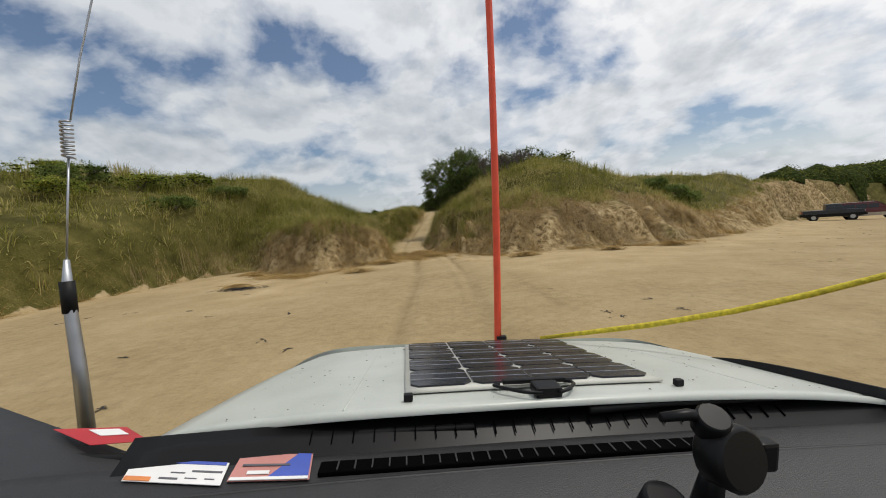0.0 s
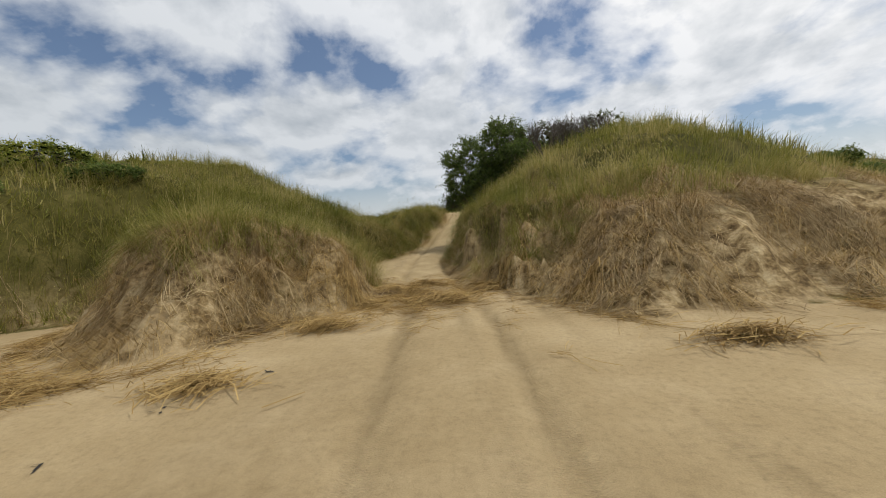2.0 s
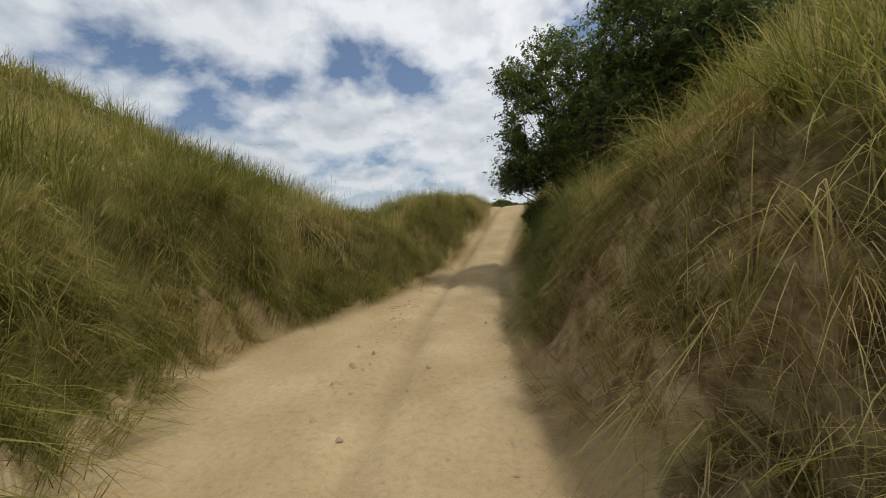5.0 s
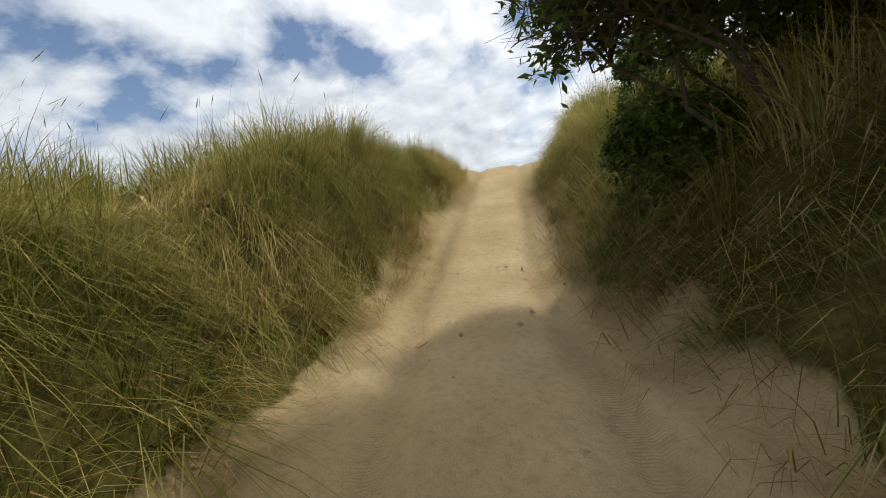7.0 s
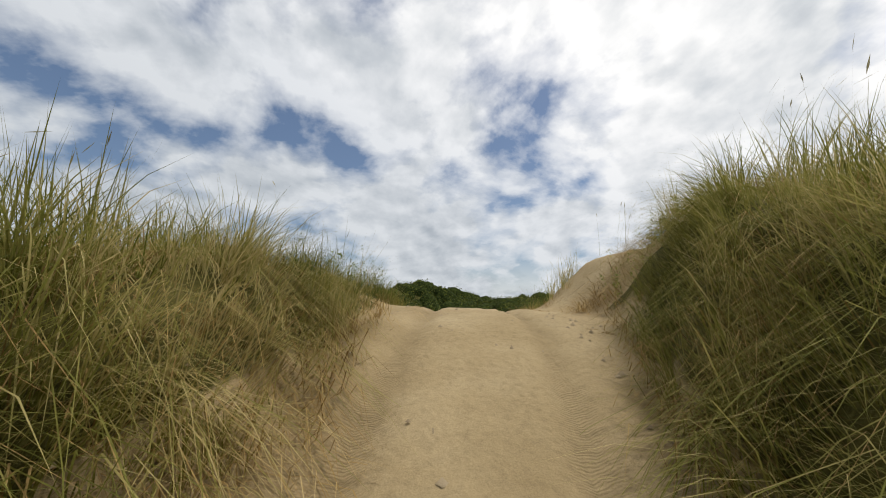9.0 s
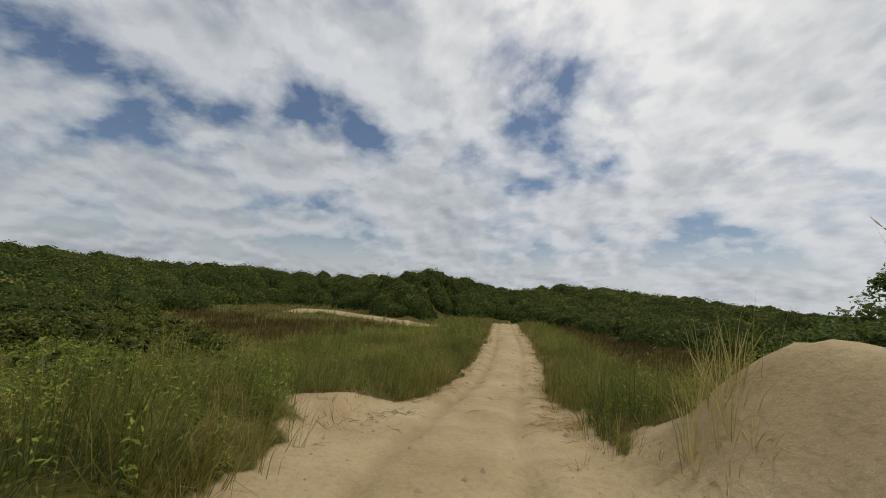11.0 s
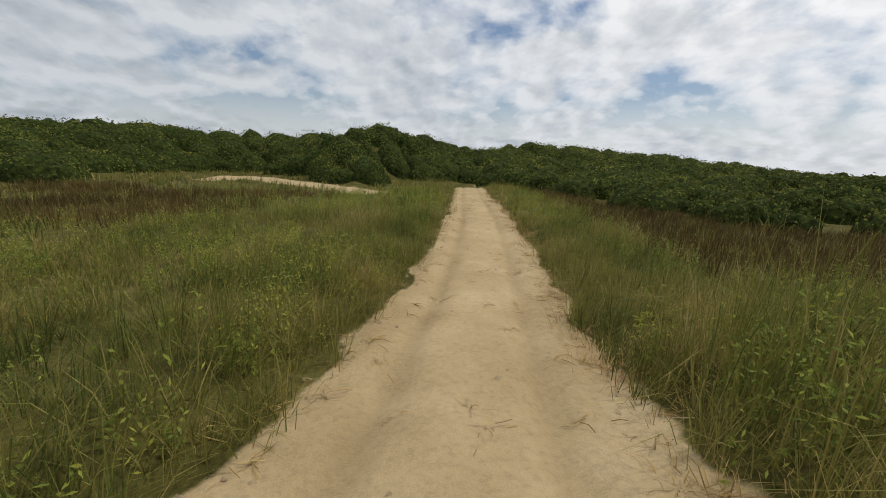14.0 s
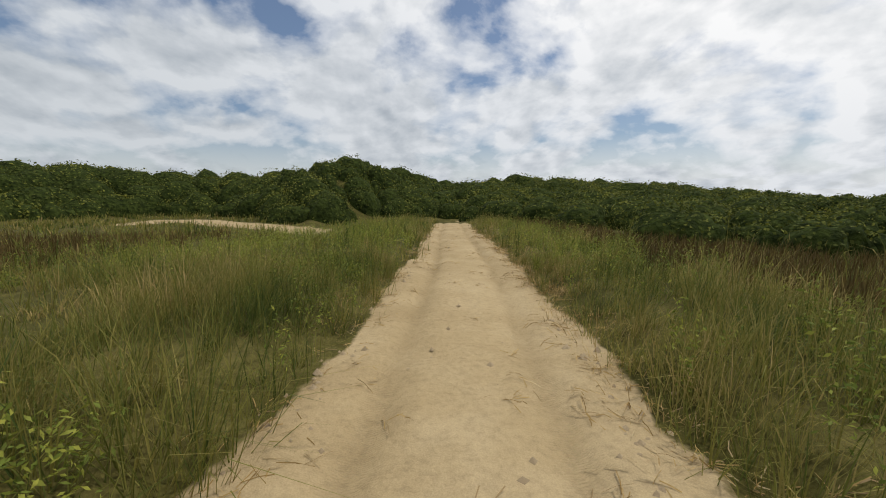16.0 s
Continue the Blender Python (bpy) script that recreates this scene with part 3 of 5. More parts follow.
def blades(name, base, lean_to, length, width, bend, mat, label, category="grass", droop=0.0, fine=True):
    """One sheet of grass: a tapered, bent blade of one or two quads and a tip at every base."""
    n = len(base)
    way = np.stack([np.cos(lean_to), np.sin(lean_to), np.zeros(n)], 1)
    twist = lean_to + np.pi / 2 + rng.normal(0, 0.5, n)
    across = np.stack([np.cos(twist), np.sin(twist), np.zeros(n)], 1) * (width / 2)[:, None]
    rows = []
    levels = ((0.0, 1.0), (0.4, 0.9), (0.75, 0.6), (1.0, 0.0)) if fine else ((0.0, 1.0), (0.55, 0.8), (1.0, 0.0))
    for t, w in levels:
        up = length * (t * (1 - 0.35 * bend * bend * t) - (bend * 0.55 + droop) * t * t * np.clip(bend, 0, 2))
        p = base + way * (length * bend * (0.25 * t + 0.75 * t * t))[:, None] + np.array([0, 0, 1.0]) * up[:, None]
        rows += [p - across * w, p + across * w] if w else [p]
    v = np.stack(rows, 1).reshape(-1, 3)
    k = len(rows)
    o = (np.arange(n) * k)[:, None]
    quads = [o + np.array([[0, 1, 3, 2]])] + ([o + np.array([[2, 3, 5, 4]])] if fine else [])
    ob = link_mesh(name, v, [np.concatenate(quads), o + np.array([[k - 3, k - 2, k - 1]])], mat)
    return tagged(ob, label, category, kind="stuff")


def strew(name, x, y, turn, length, width, mat, label, category="straw", lift=0.03):
    """Flat strands lying on the ground, a little above one another."""
    n = len(x)
    d = np.stack([np.cos(turn), np.sin(turn)], 1)
    side = np.stack([-d[:, 1], d[:, 0]], 1) * (width / 2)[:, None]
    over = rng.uniform(0.004, lift, n)
    bow = rng.normal(0, 0.12, n) * length
    rows = []
    for t in (-0.5, 0.0, 0.5):
        c = np.stack([x, y], 1) + d * (length * t)[:, None] + side / (width / 2 + 1e-9)[:, None] * (bow * (0.25 - t * t))[:, None]
        z = land(c[:, 0], c[:, 1]) + over * (1.0 if t == 0 else rng.uniform(0.3, 1.2, n))
        for k in (-1, 1):
            rows.append(np.concatenate([c + side * k, z[:, None] + 0.002 * k], 1))
    v = np.stack(rows, 1).reshape(-1, 3)
    o = (np.arange(n) * 6)[:, None]
    ob = link_mesh(name, v, [np.concatenate([o + np.array([[0, 1, 3, 2]]), o + np.array([[2, 3, 5, 4]])])], mat)
    return tagged(ob, label, category, kind="stuff")


def sprinkle(x0, x1, y0, y1, per_m2, keep):
    """Random places in a rectangle, so many to the square metre, kept with the chance that keep(x, y) gives."""
    n = int((x1 - x0) * (y1 - y0) * per_m2)
    x, y = rng.uniform(x0, x1, n), rng.uniform(y0, y1, n)
    ok = rng.uniform(0, 1, n) < keep(x, y)
    return x[ok], y[ok]


def tufts(x, y, each, spread):
    """Blades gathered round tuft centres: their places and the way that each leans out."""
    n = len(x)
    a = rng.uniform(0, 2 * np.pi, n * each)
    r = np.abs(rng.normal(0, spread, n * each))
    px, py = np.repeat(x, each) + r * np.cos(a), np.repeat(y, each) + r * np.sin(a)
    return px, py, a


def stand(x, y, sink=0.02):
    return np.stack([x, y, land(x, y) - sink], 1)


def way_off(x, y):
    return np.abs(x - track_x(y))


def downhill(x, y):
    e = 0.15
    return np.arctan2(-(land(x, y + e) - land(x, y - e)), -(land(x + e, y) - land(x - e, y)))


def dune_keep(lo, hi):
    def keep(x, y):
        f, s = bank(x, y)
        o = way_off(x, y)
        return (f > 1.1 + worn_up(x, y) - 0.85 * smooth(-7.5, -10, x) + 0.7 * lump(x, y, 0.6, 99)) * (s > 1.0) * (o >= lo) * (o < hi) * np.clip(0.95 + 0.5 * lump(x, y, 0.8, 101), 0.3, 1) * (y < np.where(x < track_x(y), 43.5, np.where(x > 12, 54, 44.3)))
    return keep


def bank_keep(x, y):
    f, s = bank(x, y)
    side = (f > np.where(x < track_x(y), 0.9 + 0.9 * worn_up(x, y), 1.1 + 0.5 * worn_zone(x))) * (s > 0.12 + 0.2 * lump(x, y, 0.9, 98)) * (s <= 1.15) * (y > 17) * (y < np.where(x < track_x(y), 43.5, 44))
    brow = 0.6 * (f > 1.0 + 0.85 * worn_up(x, y) + 0.5 * lump(x, y, 0.7, 97)) * (f < 2.6 + worn_up(x, y)) * (s > 0.1) * (y < 24)
    gaps = np.where((x > track_x(y)) & (y < 27), np.clip(0.35 + 1.7 * lump(x, y, 0.85, 107, 2), 0.05, 1), 1.0)
    return np.maximum(side, brow) * gaps * np.clip(0.95 + 0.5 * lump(x, y, 0.6, 101), 0.15, 1)


WIND = 0.25  # the way the wind lays the blades
LABEL = "tall green and straw-coloured marram grass over the dunes"
# the banks along the track, the nearest plants, laid down the slope tuft by tuft
EACH = 28
cx, cy = sprinkle(-9, 9, 13, 50, 40, bank_keep)
px, py, pa = tufts(cx, cy, EACH, 0.09)
n = len(px)
turn = np.repeat(downhill(cx, cy) + rng.normal(0, 0.5, len(cx)), EACH) + rng.normal(0, 0.28, n)
size = rng.uniform(0.45, 1.15, n) * np.repeat(np.clip(0.85 + 0.45 * lump(cx, cy, 0.9, 103), 0.4, 1.4) * rng.uniform(0.7, 1.2, len(cx)), EACH)
bow = np.clip(np.repeat(rng.normal(0.85, 0.22, len(cx)), EACH) + rng.normal(0, 0.2, n), 0.15, 1.4)
girth = 0.0066 * rng.uniform(0.6, 1.4, n)
# right bank: greener living grass, with shade put into its darker colour
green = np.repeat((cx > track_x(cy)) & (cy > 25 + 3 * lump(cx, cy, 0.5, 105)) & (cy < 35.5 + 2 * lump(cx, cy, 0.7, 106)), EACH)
for pick, mat, label in ((~green, BANK, "long straw-tinged marram grass hanging down the banks of the cutting"), (green, GREEN_SHADE_BANK, "long green grass hanging down the shaded bank, its colour darkened for the shade")):
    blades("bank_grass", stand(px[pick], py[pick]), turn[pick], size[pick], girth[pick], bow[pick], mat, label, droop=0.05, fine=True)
# the dune tops, wider blades further off
for lo, hi, dens, each, spread, length, width in ((0, 5.0, 12, 24, 0.13, 0.75, 0.009), (5.0, 11, 9.0, 18, 0.2, 0.7, 0.0125), (11, 45, 1.6, 19, 0.34, 0.66, 0.028)):
    cx, cy = sprinkle(-2.5 - hi, 2 + hi, 4, 51, dens, dune_keep(lo, hi))
    px, py, pa = tufts(cx, cy, each, spread)
    n = len(px)
    turn = np.where(rng.uniform(0, 1, n) < 0.4, WIND + rng.normal(0, 0.7, n), pa)
    hang = np.where(rng.uniform(0, 1, n) < 0.4, downhill(px, py) + rng.normal(0, 0.5, n), turn)
    size = length * rng.uniform(0.5, 1.2, n) * np.repeat(np.clip(1 + 0.6 * lump(cx, cy, 0.9, 103), 0.4, 1.6), each)
    blades("dune_grass", stand(px, py), hang, size, width * rng.uniform(0.6, 1.3, n), np.abs(rng.normal(0.55, 0.28, n)), GRASS, LABEL, fine=lo < 4)


# short thatch that closes the ground under the tall blades
cx, cy = sprinkle(-22, 18, 8, 46, 6.5, lambda x, y: np.maximum(dune_keep(0, 12)(x, y), 0.4 * dune_keep(12, 21)(x, y)))
px, py, pa = tufts(cx, cy, 8, 0.2)
n = len(px)
blades("dune_thatch", stand(px, py, 0.0), pa, rng.uniform(0.2, 0.42, n), rng.uniform(0.016, 0.034, n), rng.uniform(0.7, 1.1, n), GRASS, "short matted grass under the marram", fine=False)


# dead grass and roots that hang down the worn faces
def face_keep(lo, hi):
    def keep(x, y):
        f, s = bank(x, y)
        d = np.minimum(f, s + 0.25)
        return (d > 0.1) * (d < 1.9 + worn_up(x, y) * ((y < 24) | (x > 12))) * (way_off(x, y) >= lo) * (way_off(x, y) < hi) * np.clip(np.where((y < 24) | (x > 12), -0.05 + 1.15 * rib(x, y), 0.6) + 1.1 * lump(x, y, 0.75, 111), 0, 1) * (y < 46) * (1 - 0.3 * smooth(-8, -11, x))
    return keep


for lo, hi, dens, each, length, width in ((0, 7.5, 21, 16, 0.6, 0.0072), (7.5, 13, 14, 14, 0.6, 0.0085), (13, 34, 11, 14, 0.65, 0.016)):
    cx, cy = sprinkle(-2 - hi, 2 + hi, 5, 46, dens, face_keep(lo, hi))
    px, py, pa = tufts(cx, cy, each, 0.16)
    n = len(px)
    blades("hanging_dead_grass", stand(px, py, -0.02), downhill(px, py) + rng.normal(0, np.where(py < 24, 0.95, 0.55)), length * rng.uniform(0.35, 1.25, n),
           width * rng.uniform(0.5, 1.3, n), rng.uniform(0.7, 1.25, n), STRAW, "dead brown grass and roots hanging down the worn sand faces", droop=0.25, fine=False)

# thick pale roots bared on the seaward faces
def root_keep(x, y):
    f, s = bank(x, y)
    return (f > 0.35) * (f < 1.7 + worn_up(x, y)) * (s > -0.2) * np.clip(0.1 + 0.9 * rib(x, y) + 0.9 * lump(x, y, 0.55, 117), 0, 1)


cx, cy = sprinkle(-8, 15, 13, 23, 15, root_keep)
px, py, pa = tufts(cx, cy, 9, 0.12)
n = len(px)
blades("bared_roots", stand(px, py, -0.04), np.repeat(downhill(cx, cy) + rng.normal(0, 0.6, len(cx)), 9) + rng.normal(0, 0.6, n), rng.uniform(0.2, 0.7, n), rng.uniform(0.004, 0.010, n),
       rng.uniform(0.85, 1.3, n), ROOT, "pale bared grass roots hanging over the worn dune face", "roots", droop=0.3)

# a tangle of wiry dead stems lying over the worn faces
def tangle_keep(x, y):
    f, s = bank(x, y)
    d = np.minimum(f, s + 0.3)
    return (d > 0.0) * (d < 1.8 + worn_up(x, y)) * (y < 24) * np.clip(-0.05 + 0.9 * rib(x, y) + 1.4 * lump(x, y, 0.6, 129), 0, 1) * (1 - 0.6 * smooth(-8, -11, x))


cx, cy = sprinkle(-12, 15, 11, 24, 20, tangle_keep)
px, py, pa = tufts(cx, cy, 16, 0.17)
n = len(px)
strew("tangled_stems", px, py, np.repeat(downhill(cx, cy), 16) + rng.normal(0, 1.5, n), rng.uniform(0.2, 0.65, n), rng.uniform(0.003, 0.0085, n), ROOT,
      "tangle of wiry dead stems over the worn dune face", "roots", lift=0.14)

# tall flowering stalks standing out of the banks and dune tops
cx, cy = sprinkle(-9, 6, 18, 48, 5.0, lambda x, y: (np.minimum(*bank(x, y)) > 0.5) * (way_off(x, y) < 6) * np.clip(0.3 + 1.2 * lump(x, y, 0.4, 119), 0, 1))
n = len(cx)
lean, long, bow = WIND + rng.normal(0, 0.9, n), rng.uniform(0.9, 1.5, n), np.abs(rng.normal(0.28, 0.12, n))
blades("grass_stalks", stand(cx, cy), lean, long, np.full(n, 0.0045), bow, STALK, "thin dry flowering stalks above the marram grass")
tip = stand(cx, cy, 0) + np.stack([np.cos(lean) * long * bow, np.sin(lean) * long * bow, long * (1 - 0.35 * bow**2 - 0.55 * bow**2)], 1)
reach = np.stack([np.cos(lean) * bow * 1.8, np.sin(lean) * bow * 1.8, 1 - 1.6 * bow], 1)
reach /= np.linalg.norm(reach, axis=1, keepdims=True)
wide = np.stack([-np.sin(lean), np.cos(lean), np.zeros(n)], 1) * 0.008
v = np.stack([tip - reach * 0.14, tip - reach * 0.05 + wide, tip + reach * 0.06, tip - reach * 0.05 - wide], 1).reshape(-1, 3)
tagged(link_mesh("seed_heads", v, [(np.arange(n) * 4)[:, None] + np.array([[0, 1, 2, 3]])], STALK), "narrow straw-coloured seed heads on the marram stalks", "grass", kind="stuff")


# curtains of dead straw and roots that hang over the broken edges
bx, by = sprinkle(-9, 15, 12.5, 23.5, 9.0, lambda x, y: (bank(x, y)[0] > 0.5) * (bank(x, y)[0] < 1.9 + worn_up(x, y)) * (bank(x, y)[1] > 0.0) * (worn_zone(x) > 0.3) * np.clip(0.1 + 1.0 * rib(x, y) + 0.9 * lump(x, y, 0.7, 147), 0, 1))
cap = 34
k = len(bx)
i = np.repeat(np.arange(k), cap)
n = len(i)
turn = np.repeat(downhill(bx, by) + rng.normal(0, 0.35, k), cap) + rng.normal(0, 0.3, n)
px, py = bx[i] + rng.normal(0, 0.11, n), by[i] + rng.normal(0, 0.09, n)
long = np.repeat(rng.uniform(0.5, 1.0, k), cap) * rng.uniform(0.5, 1.1, n)
for pick, mat in ((rng.uniform(0, 1, n) < 0.6, STRAW), (None, ROOT)):
    pick = ~last if pick is None else pick
    last = pick
    blades("hanging_dead_grass", stand(px[pick], py[pick], -0.03), turn[pick], long[pick], rng.uniform(0.004, 0.010, pick.sum()), rng.uniform(0.85, 1.35, pick.sum()), mat,
           "bundles of dead straw and roots hanging over the broken dune edge", droop=0.3)

# straw washed together along the foot of the dunes and over the track's mouth
def drift_keep(x, y):
    f, s = bank(x, y)
    line = np.exp(-((f + 0.5) / 0.45) ** 2) * (x < -2.5) * (x > -30) * np.clip(0.4 + 1.2 * lump(x, y, 0.6, 121), 0, 1)
    mouth = 0.65 * bump2(x, y, -1.8, 18.2, 2.4, 2.0) * np.clip(0.9 + 1.3 * lump(x, y, 0.8, 123), 0, 1)
    right = 0.5 * np.exp(-((f + 0.2) / 0.3) ** 2) * (x > 1) * (x < 14) * np.clip(0.1 + 1.4 * lump(x, y, 0.7, 125), 0, 1)
    return np.clip(line + mouth + right, 0, 1)


cx, cy = sprinkle(-30, 14, 4, 24, 60, drift_keep)
px, py, pa = tufts(cx, cy, 12, 0.2)
strew("washed_up_straw", px, py, pa, rng.uniform(0.15, 0.5, len(px)), rng.uniform(0.003, 0.0065, len(px)), STRAW,
      "loose washed-up straw strewn over the sand at the dune foot", lift=0.09)


def straw_clump(x, y, size, label):
    """A heap of dead grass lying on the beach."""
    n = int(650 * size)
    a, r = rng.uniform(0, 2 * np.pi, n), np.abs(rng.normal(0, 0.36 * size, n))
    ob = strew("straw_clump", x + r * np.cos(a) * 1.5, y + r * np.sin(a) * 0.8, rng.uniform(0, np.pi, n), rng.uniform(0.12, 0.5, n), rng.uniform(0.006, 0.013, n), STRAW,
               label, lift=0.2 * size)
    ob["group"] = "clumps of straw on the beach"
    return ob


for x, y, s in ((3.1, 13.9, 0.8), (9.6, 15.0, 0.9), (-3.2, 13.4, 0.7), (2.0, 16.2, 0.6), (6.6, 14.2, 0.6), (-7.0, 12.0, 0.6), (-2.6, 15.6, 0.9), (-0.6, 17.2, 1.0), (0.4, 18.4, 0.8), (-1.9, 18.7, 1.0), (-1.3, 19.7, 0.8), (-2.5, 17.3, 0.9), (13.9, 22.6, 0.9)):
    straw_clump(x, y, s, "heap of dead yellow grass lying on the sand")
x, y = -6.6, 11.5
n = 300
a, r = rng.uniform(0, 2 * np.pi, n), np.abs(rng.normal(0, 0.22, n))
p = stand(x + r * np.cos(a) * 1.8, y + r * np.sin(a) * 0.8, 0.0)
p[:, 2] += 0.1 * rng.uniform(0, 1, n) * np.maximum(0, 1 - r / 0.5)
strew("seaweed_clump", p[:, 0], p[:, 1], rng.uniform(0, 6.28, n), rng.uniform(0.08, 0.3, n), rng.uniform(0.012, 0.03, n), WRACK,
      "black dried seaweed lying on the beach sand", "seaweed", lift=0.06)


# small bits of wrack and shell scattered over the beach
bx, by = sprinkle(-14, 42, 3, 34, 0.55, lambda x, y: (bank(x, y)[0] < -0.6) * (way_off(x, y) > 2.2) * np.clip(0.35 + 0.9 * lump(x, y, 0.3, 127), 0, 1))
px, py, pa = tufts(bx, by, 4, 0.07)
n = len(px)
strew("beach_litter", px, py, pa, rng.uniform(0.03, 0.14, n), rng.uniform(0.008, 0.03, n), WRACK, "small dark bits of seaweed scattered over the sand", "seaweed", lift=0.02)


# the hollow: grass and herbs close to the track, brown reeds further out
def reed_keep(x, y):
    o = way_off(x, y)
    left = 1.3 * bump2(x, y, -11.5, 68, 5.0, 4.4) + 1.0 * bump2(x, y, -8, 74.5, 6, 2) + 0.8 * bump2(x, y, -18, 76, 6, 4)
    right = 1.15 * smooth(3.4, 5.2, o + 0.8 * lump(x, y, 0.5, 143)) * (x > track_x(y)) * smooth(53, 58, y) * (1 - smooth(84, 87, y))
    return np.clip(2.0 * (left + right) + 1.0 * lump(x, y, 0.35, 141) - 0.75, 0, 1) * (o > 3.2) * (sandiness(x, y) < 0.5) * (scrub_in(x, y) < 0.3)


def field_keep(lo, hi):
    def keep(x, y):
        o = way_off(x, y)
        edge = smooth(1.2, 1.65, o + 0.3 * lump(x, y, 0.9, 131)) * ((y > 48) | (x < track_x(y)))
        patch = np.clip(1.0 + 0.5 * lump(x, y, 0.3, 133), 0.45, 1) * (1 - 0.9 * reed_keep(x, y))
        return edge * (o >= lo) * (o < hi) * (sandiness(x, y) < 0.62) * (scrub_in(x, y) < 0.5) * patch
    return keep


for lo, hi, y0, y1, dens, each, spread, length, width in ((0, 4.5, 43.5, 66, 24, 20, 0.12, 0.62, 0.0078), (4.5, 12, 43.5, 68, 9.5, 18, 0.2, 0.55, 0.014),
                                                          (0, 5, 66, 88, 5, 16, 0.2, 0.6, 0.016), (12, 30, 46, 75, 1.4, 16, 0.32, 0.6, 0.035), (5, 40, 68, 104, 1.0, 14, 0.38, 0.5, 0.05)):
    cx, cy = sprinkle(-hi - 1, hi + 9, y0, y1, dens, field_keep(lo, hi))
    px, py, pa = tufts(cx, cy, each, spread)
    n = len(px)
    size = length * rng.uniform(0.5, 1.3, n) * np.repeat(np.clip(0.95 + 0.6 * lump(cx, cy, 0.4, 137) + 0.8 * lump(cx, cy, 1.3, 138, 2), 0.25, 2.0) * rng.uniform(0.7, 1.25, len(cx)), each)
    blades("field_grass", stand(px, py), np.where(rng.uniform(0, 1, n) < 0.4, WIND + rng.normal(0, 0.6, n), pa), size, width * rng.uniform(0.6, 1.3, n),
           np.abs(rng.normal(0.5, 0.25, n)), FIELD, "knee-high green and yellowing grass beside the track", fine=False)


# tufts on the sand mound beside the crest
cx, cy = sprinkle(1.6, 5.2, 46.6, 52.0, 16, lambda x, y: 1.3 * bump2(x, y, 2.5, 48.35, 0.5, 0.35))
px, py, pa = tufts(cx, cy, 26, 0.1)
n = len(px)
blades("mound_grass", stand(px, py), pa, rng.uniform(0.35, 0.95, n), rng.uniform(0.005, 0.009, n), np.abs(rng.normal(0.4, 0.2, n)), GRASS, "wiry grass tufts on the sand mound beside the crest")

# dry dead grass fallen over the sandy verges
cx, cy = sprinkle(-4, 12, 47, 80, 16, lambda x, y: np.exp(-((x - track_x(y) - 1.75) / 0.4) ** 2) * np.clip(0.45 + 1.3 * lump(x, y, 0.7, 165), 0, 1) + 0.5 * np.exp(-((x - track_x(y) + 1.75) / 0.3) ** 2) * np.clip(0.2 + 1.4 * lump(x, y, 0.7, 166), 0, 1))
px, py, pa = tufts(cx, cy, 22, 0.13)
n = len(px)
blades("verge_straw", stand(px, py), pa, rng.uniform(0.12, 0.36, n), rng.uniform(0.004, 0.009, n), rng.uniform(0.6, 1.3, n), STRAW, "dry pale grass bent over the edges of the sandy track", fine=False)


# bits of straw and root dragged over the verge and along the track
cx, cy = sprinkle(-4, 12, 50, 82, 26, lambda x, y: np.exp(-((x - track_x(y) - 1.5) / 0.38) ** 2) * np.clip(0.55 + 1.2 * lump(x, y, 0.8, 167), 0, 1)
                  + 0.3 * np.exp(-((x - track_x(y) + 1.45) / 0.3) ** 2) + 0.02 * (way_off(x, y) < 1.3))
px, py, pa = tufts(cx, cy, 11, 0.12)
pick = rng.uniform(0, 1, len(px)) < 0.65
for k, mat in ((pick, STRAW), (~pick, ROOT)):
    strew("verge_litter", px[k], py[k], pa[k], rng.uniform(0.04, 0.17, k.sum()), rng.uniform(0.003, 0.007, k.sum()), mat,
          "dead straw and dry roots lying along the track's sandy verge", lift=0.05)


# yellow-green herbs among the grass
hx, hy = sprinkle(-13, 14, 44, 80, 9.0, lambda x, y: (1 - reed_keep(x, y)) * (way_off(x, y) > 1.75) * (sandiness(x, y) < 0.4) * (scrub_in(x, y) < 0) * np.clip(0.65 + 1.6 * lump(x, y, 0.45, 139), 0, 1) * (1 - 0.6 * smooth(7, 11, way_off(x, y))))
hh = rng.uniform(0.38, 0.85, len(hx)) * np.clip(1.0 + 0.5 * lump(hx, hy, 0.5, 149), 0.6, 1.5)
HERBS = (hx, hy, hh)


cx, cy = sprinkle(-34, 28, 54, 96, 6.5, reed_keep)
px, py, pa = tufts(cx, cy, 14, 0.25)
n = len(px)
blades("brown_reeds", stand(px, py), pa, rng.uniform(0.22, 0.55, n) * np.repeat(rng.uniform(0.7, 1.5, len(cx)), 14), rng.uniform(0.012, 0.03, n), np.abs(rng.normal(0.25, 0.15, n)), REED,
       "low red-brown reeds in the damp hollow", "reeds", fine=False)


# ---------------------------------------------------------------- leaves
def leaves(name, centre, normal, length, width, mat, thing=None):
    """Pointed leaves, folded a little along the rib, at the given places and facings."""
    n = len(centre)
    t = np.cross(normal, rng.normal(0, 1, (n, 3)))
    t /= np.linalg.norm(t, axis=1, keepdims=True) + 1e-9
    s = np.cross(normal, t)
    l, w = np.reshape(length, (-1, 1)), np.reshape(width, (-1, 1))
    v = np.stack([centre - t * l / 2, centre + s * w / 2 + normal * w * 0.18, centre + t * l / 2, centre - s * w / 2 + normal * w * 0.18], 1).reshape(-1, 3)
    o = (np.arange(n) * 4)[:, None]
    ob = link_mesh(name, v, [o + np.array([[0, 1, 2, 3]])], mat)
    if thing:
        ob.parent = thing
    return ob


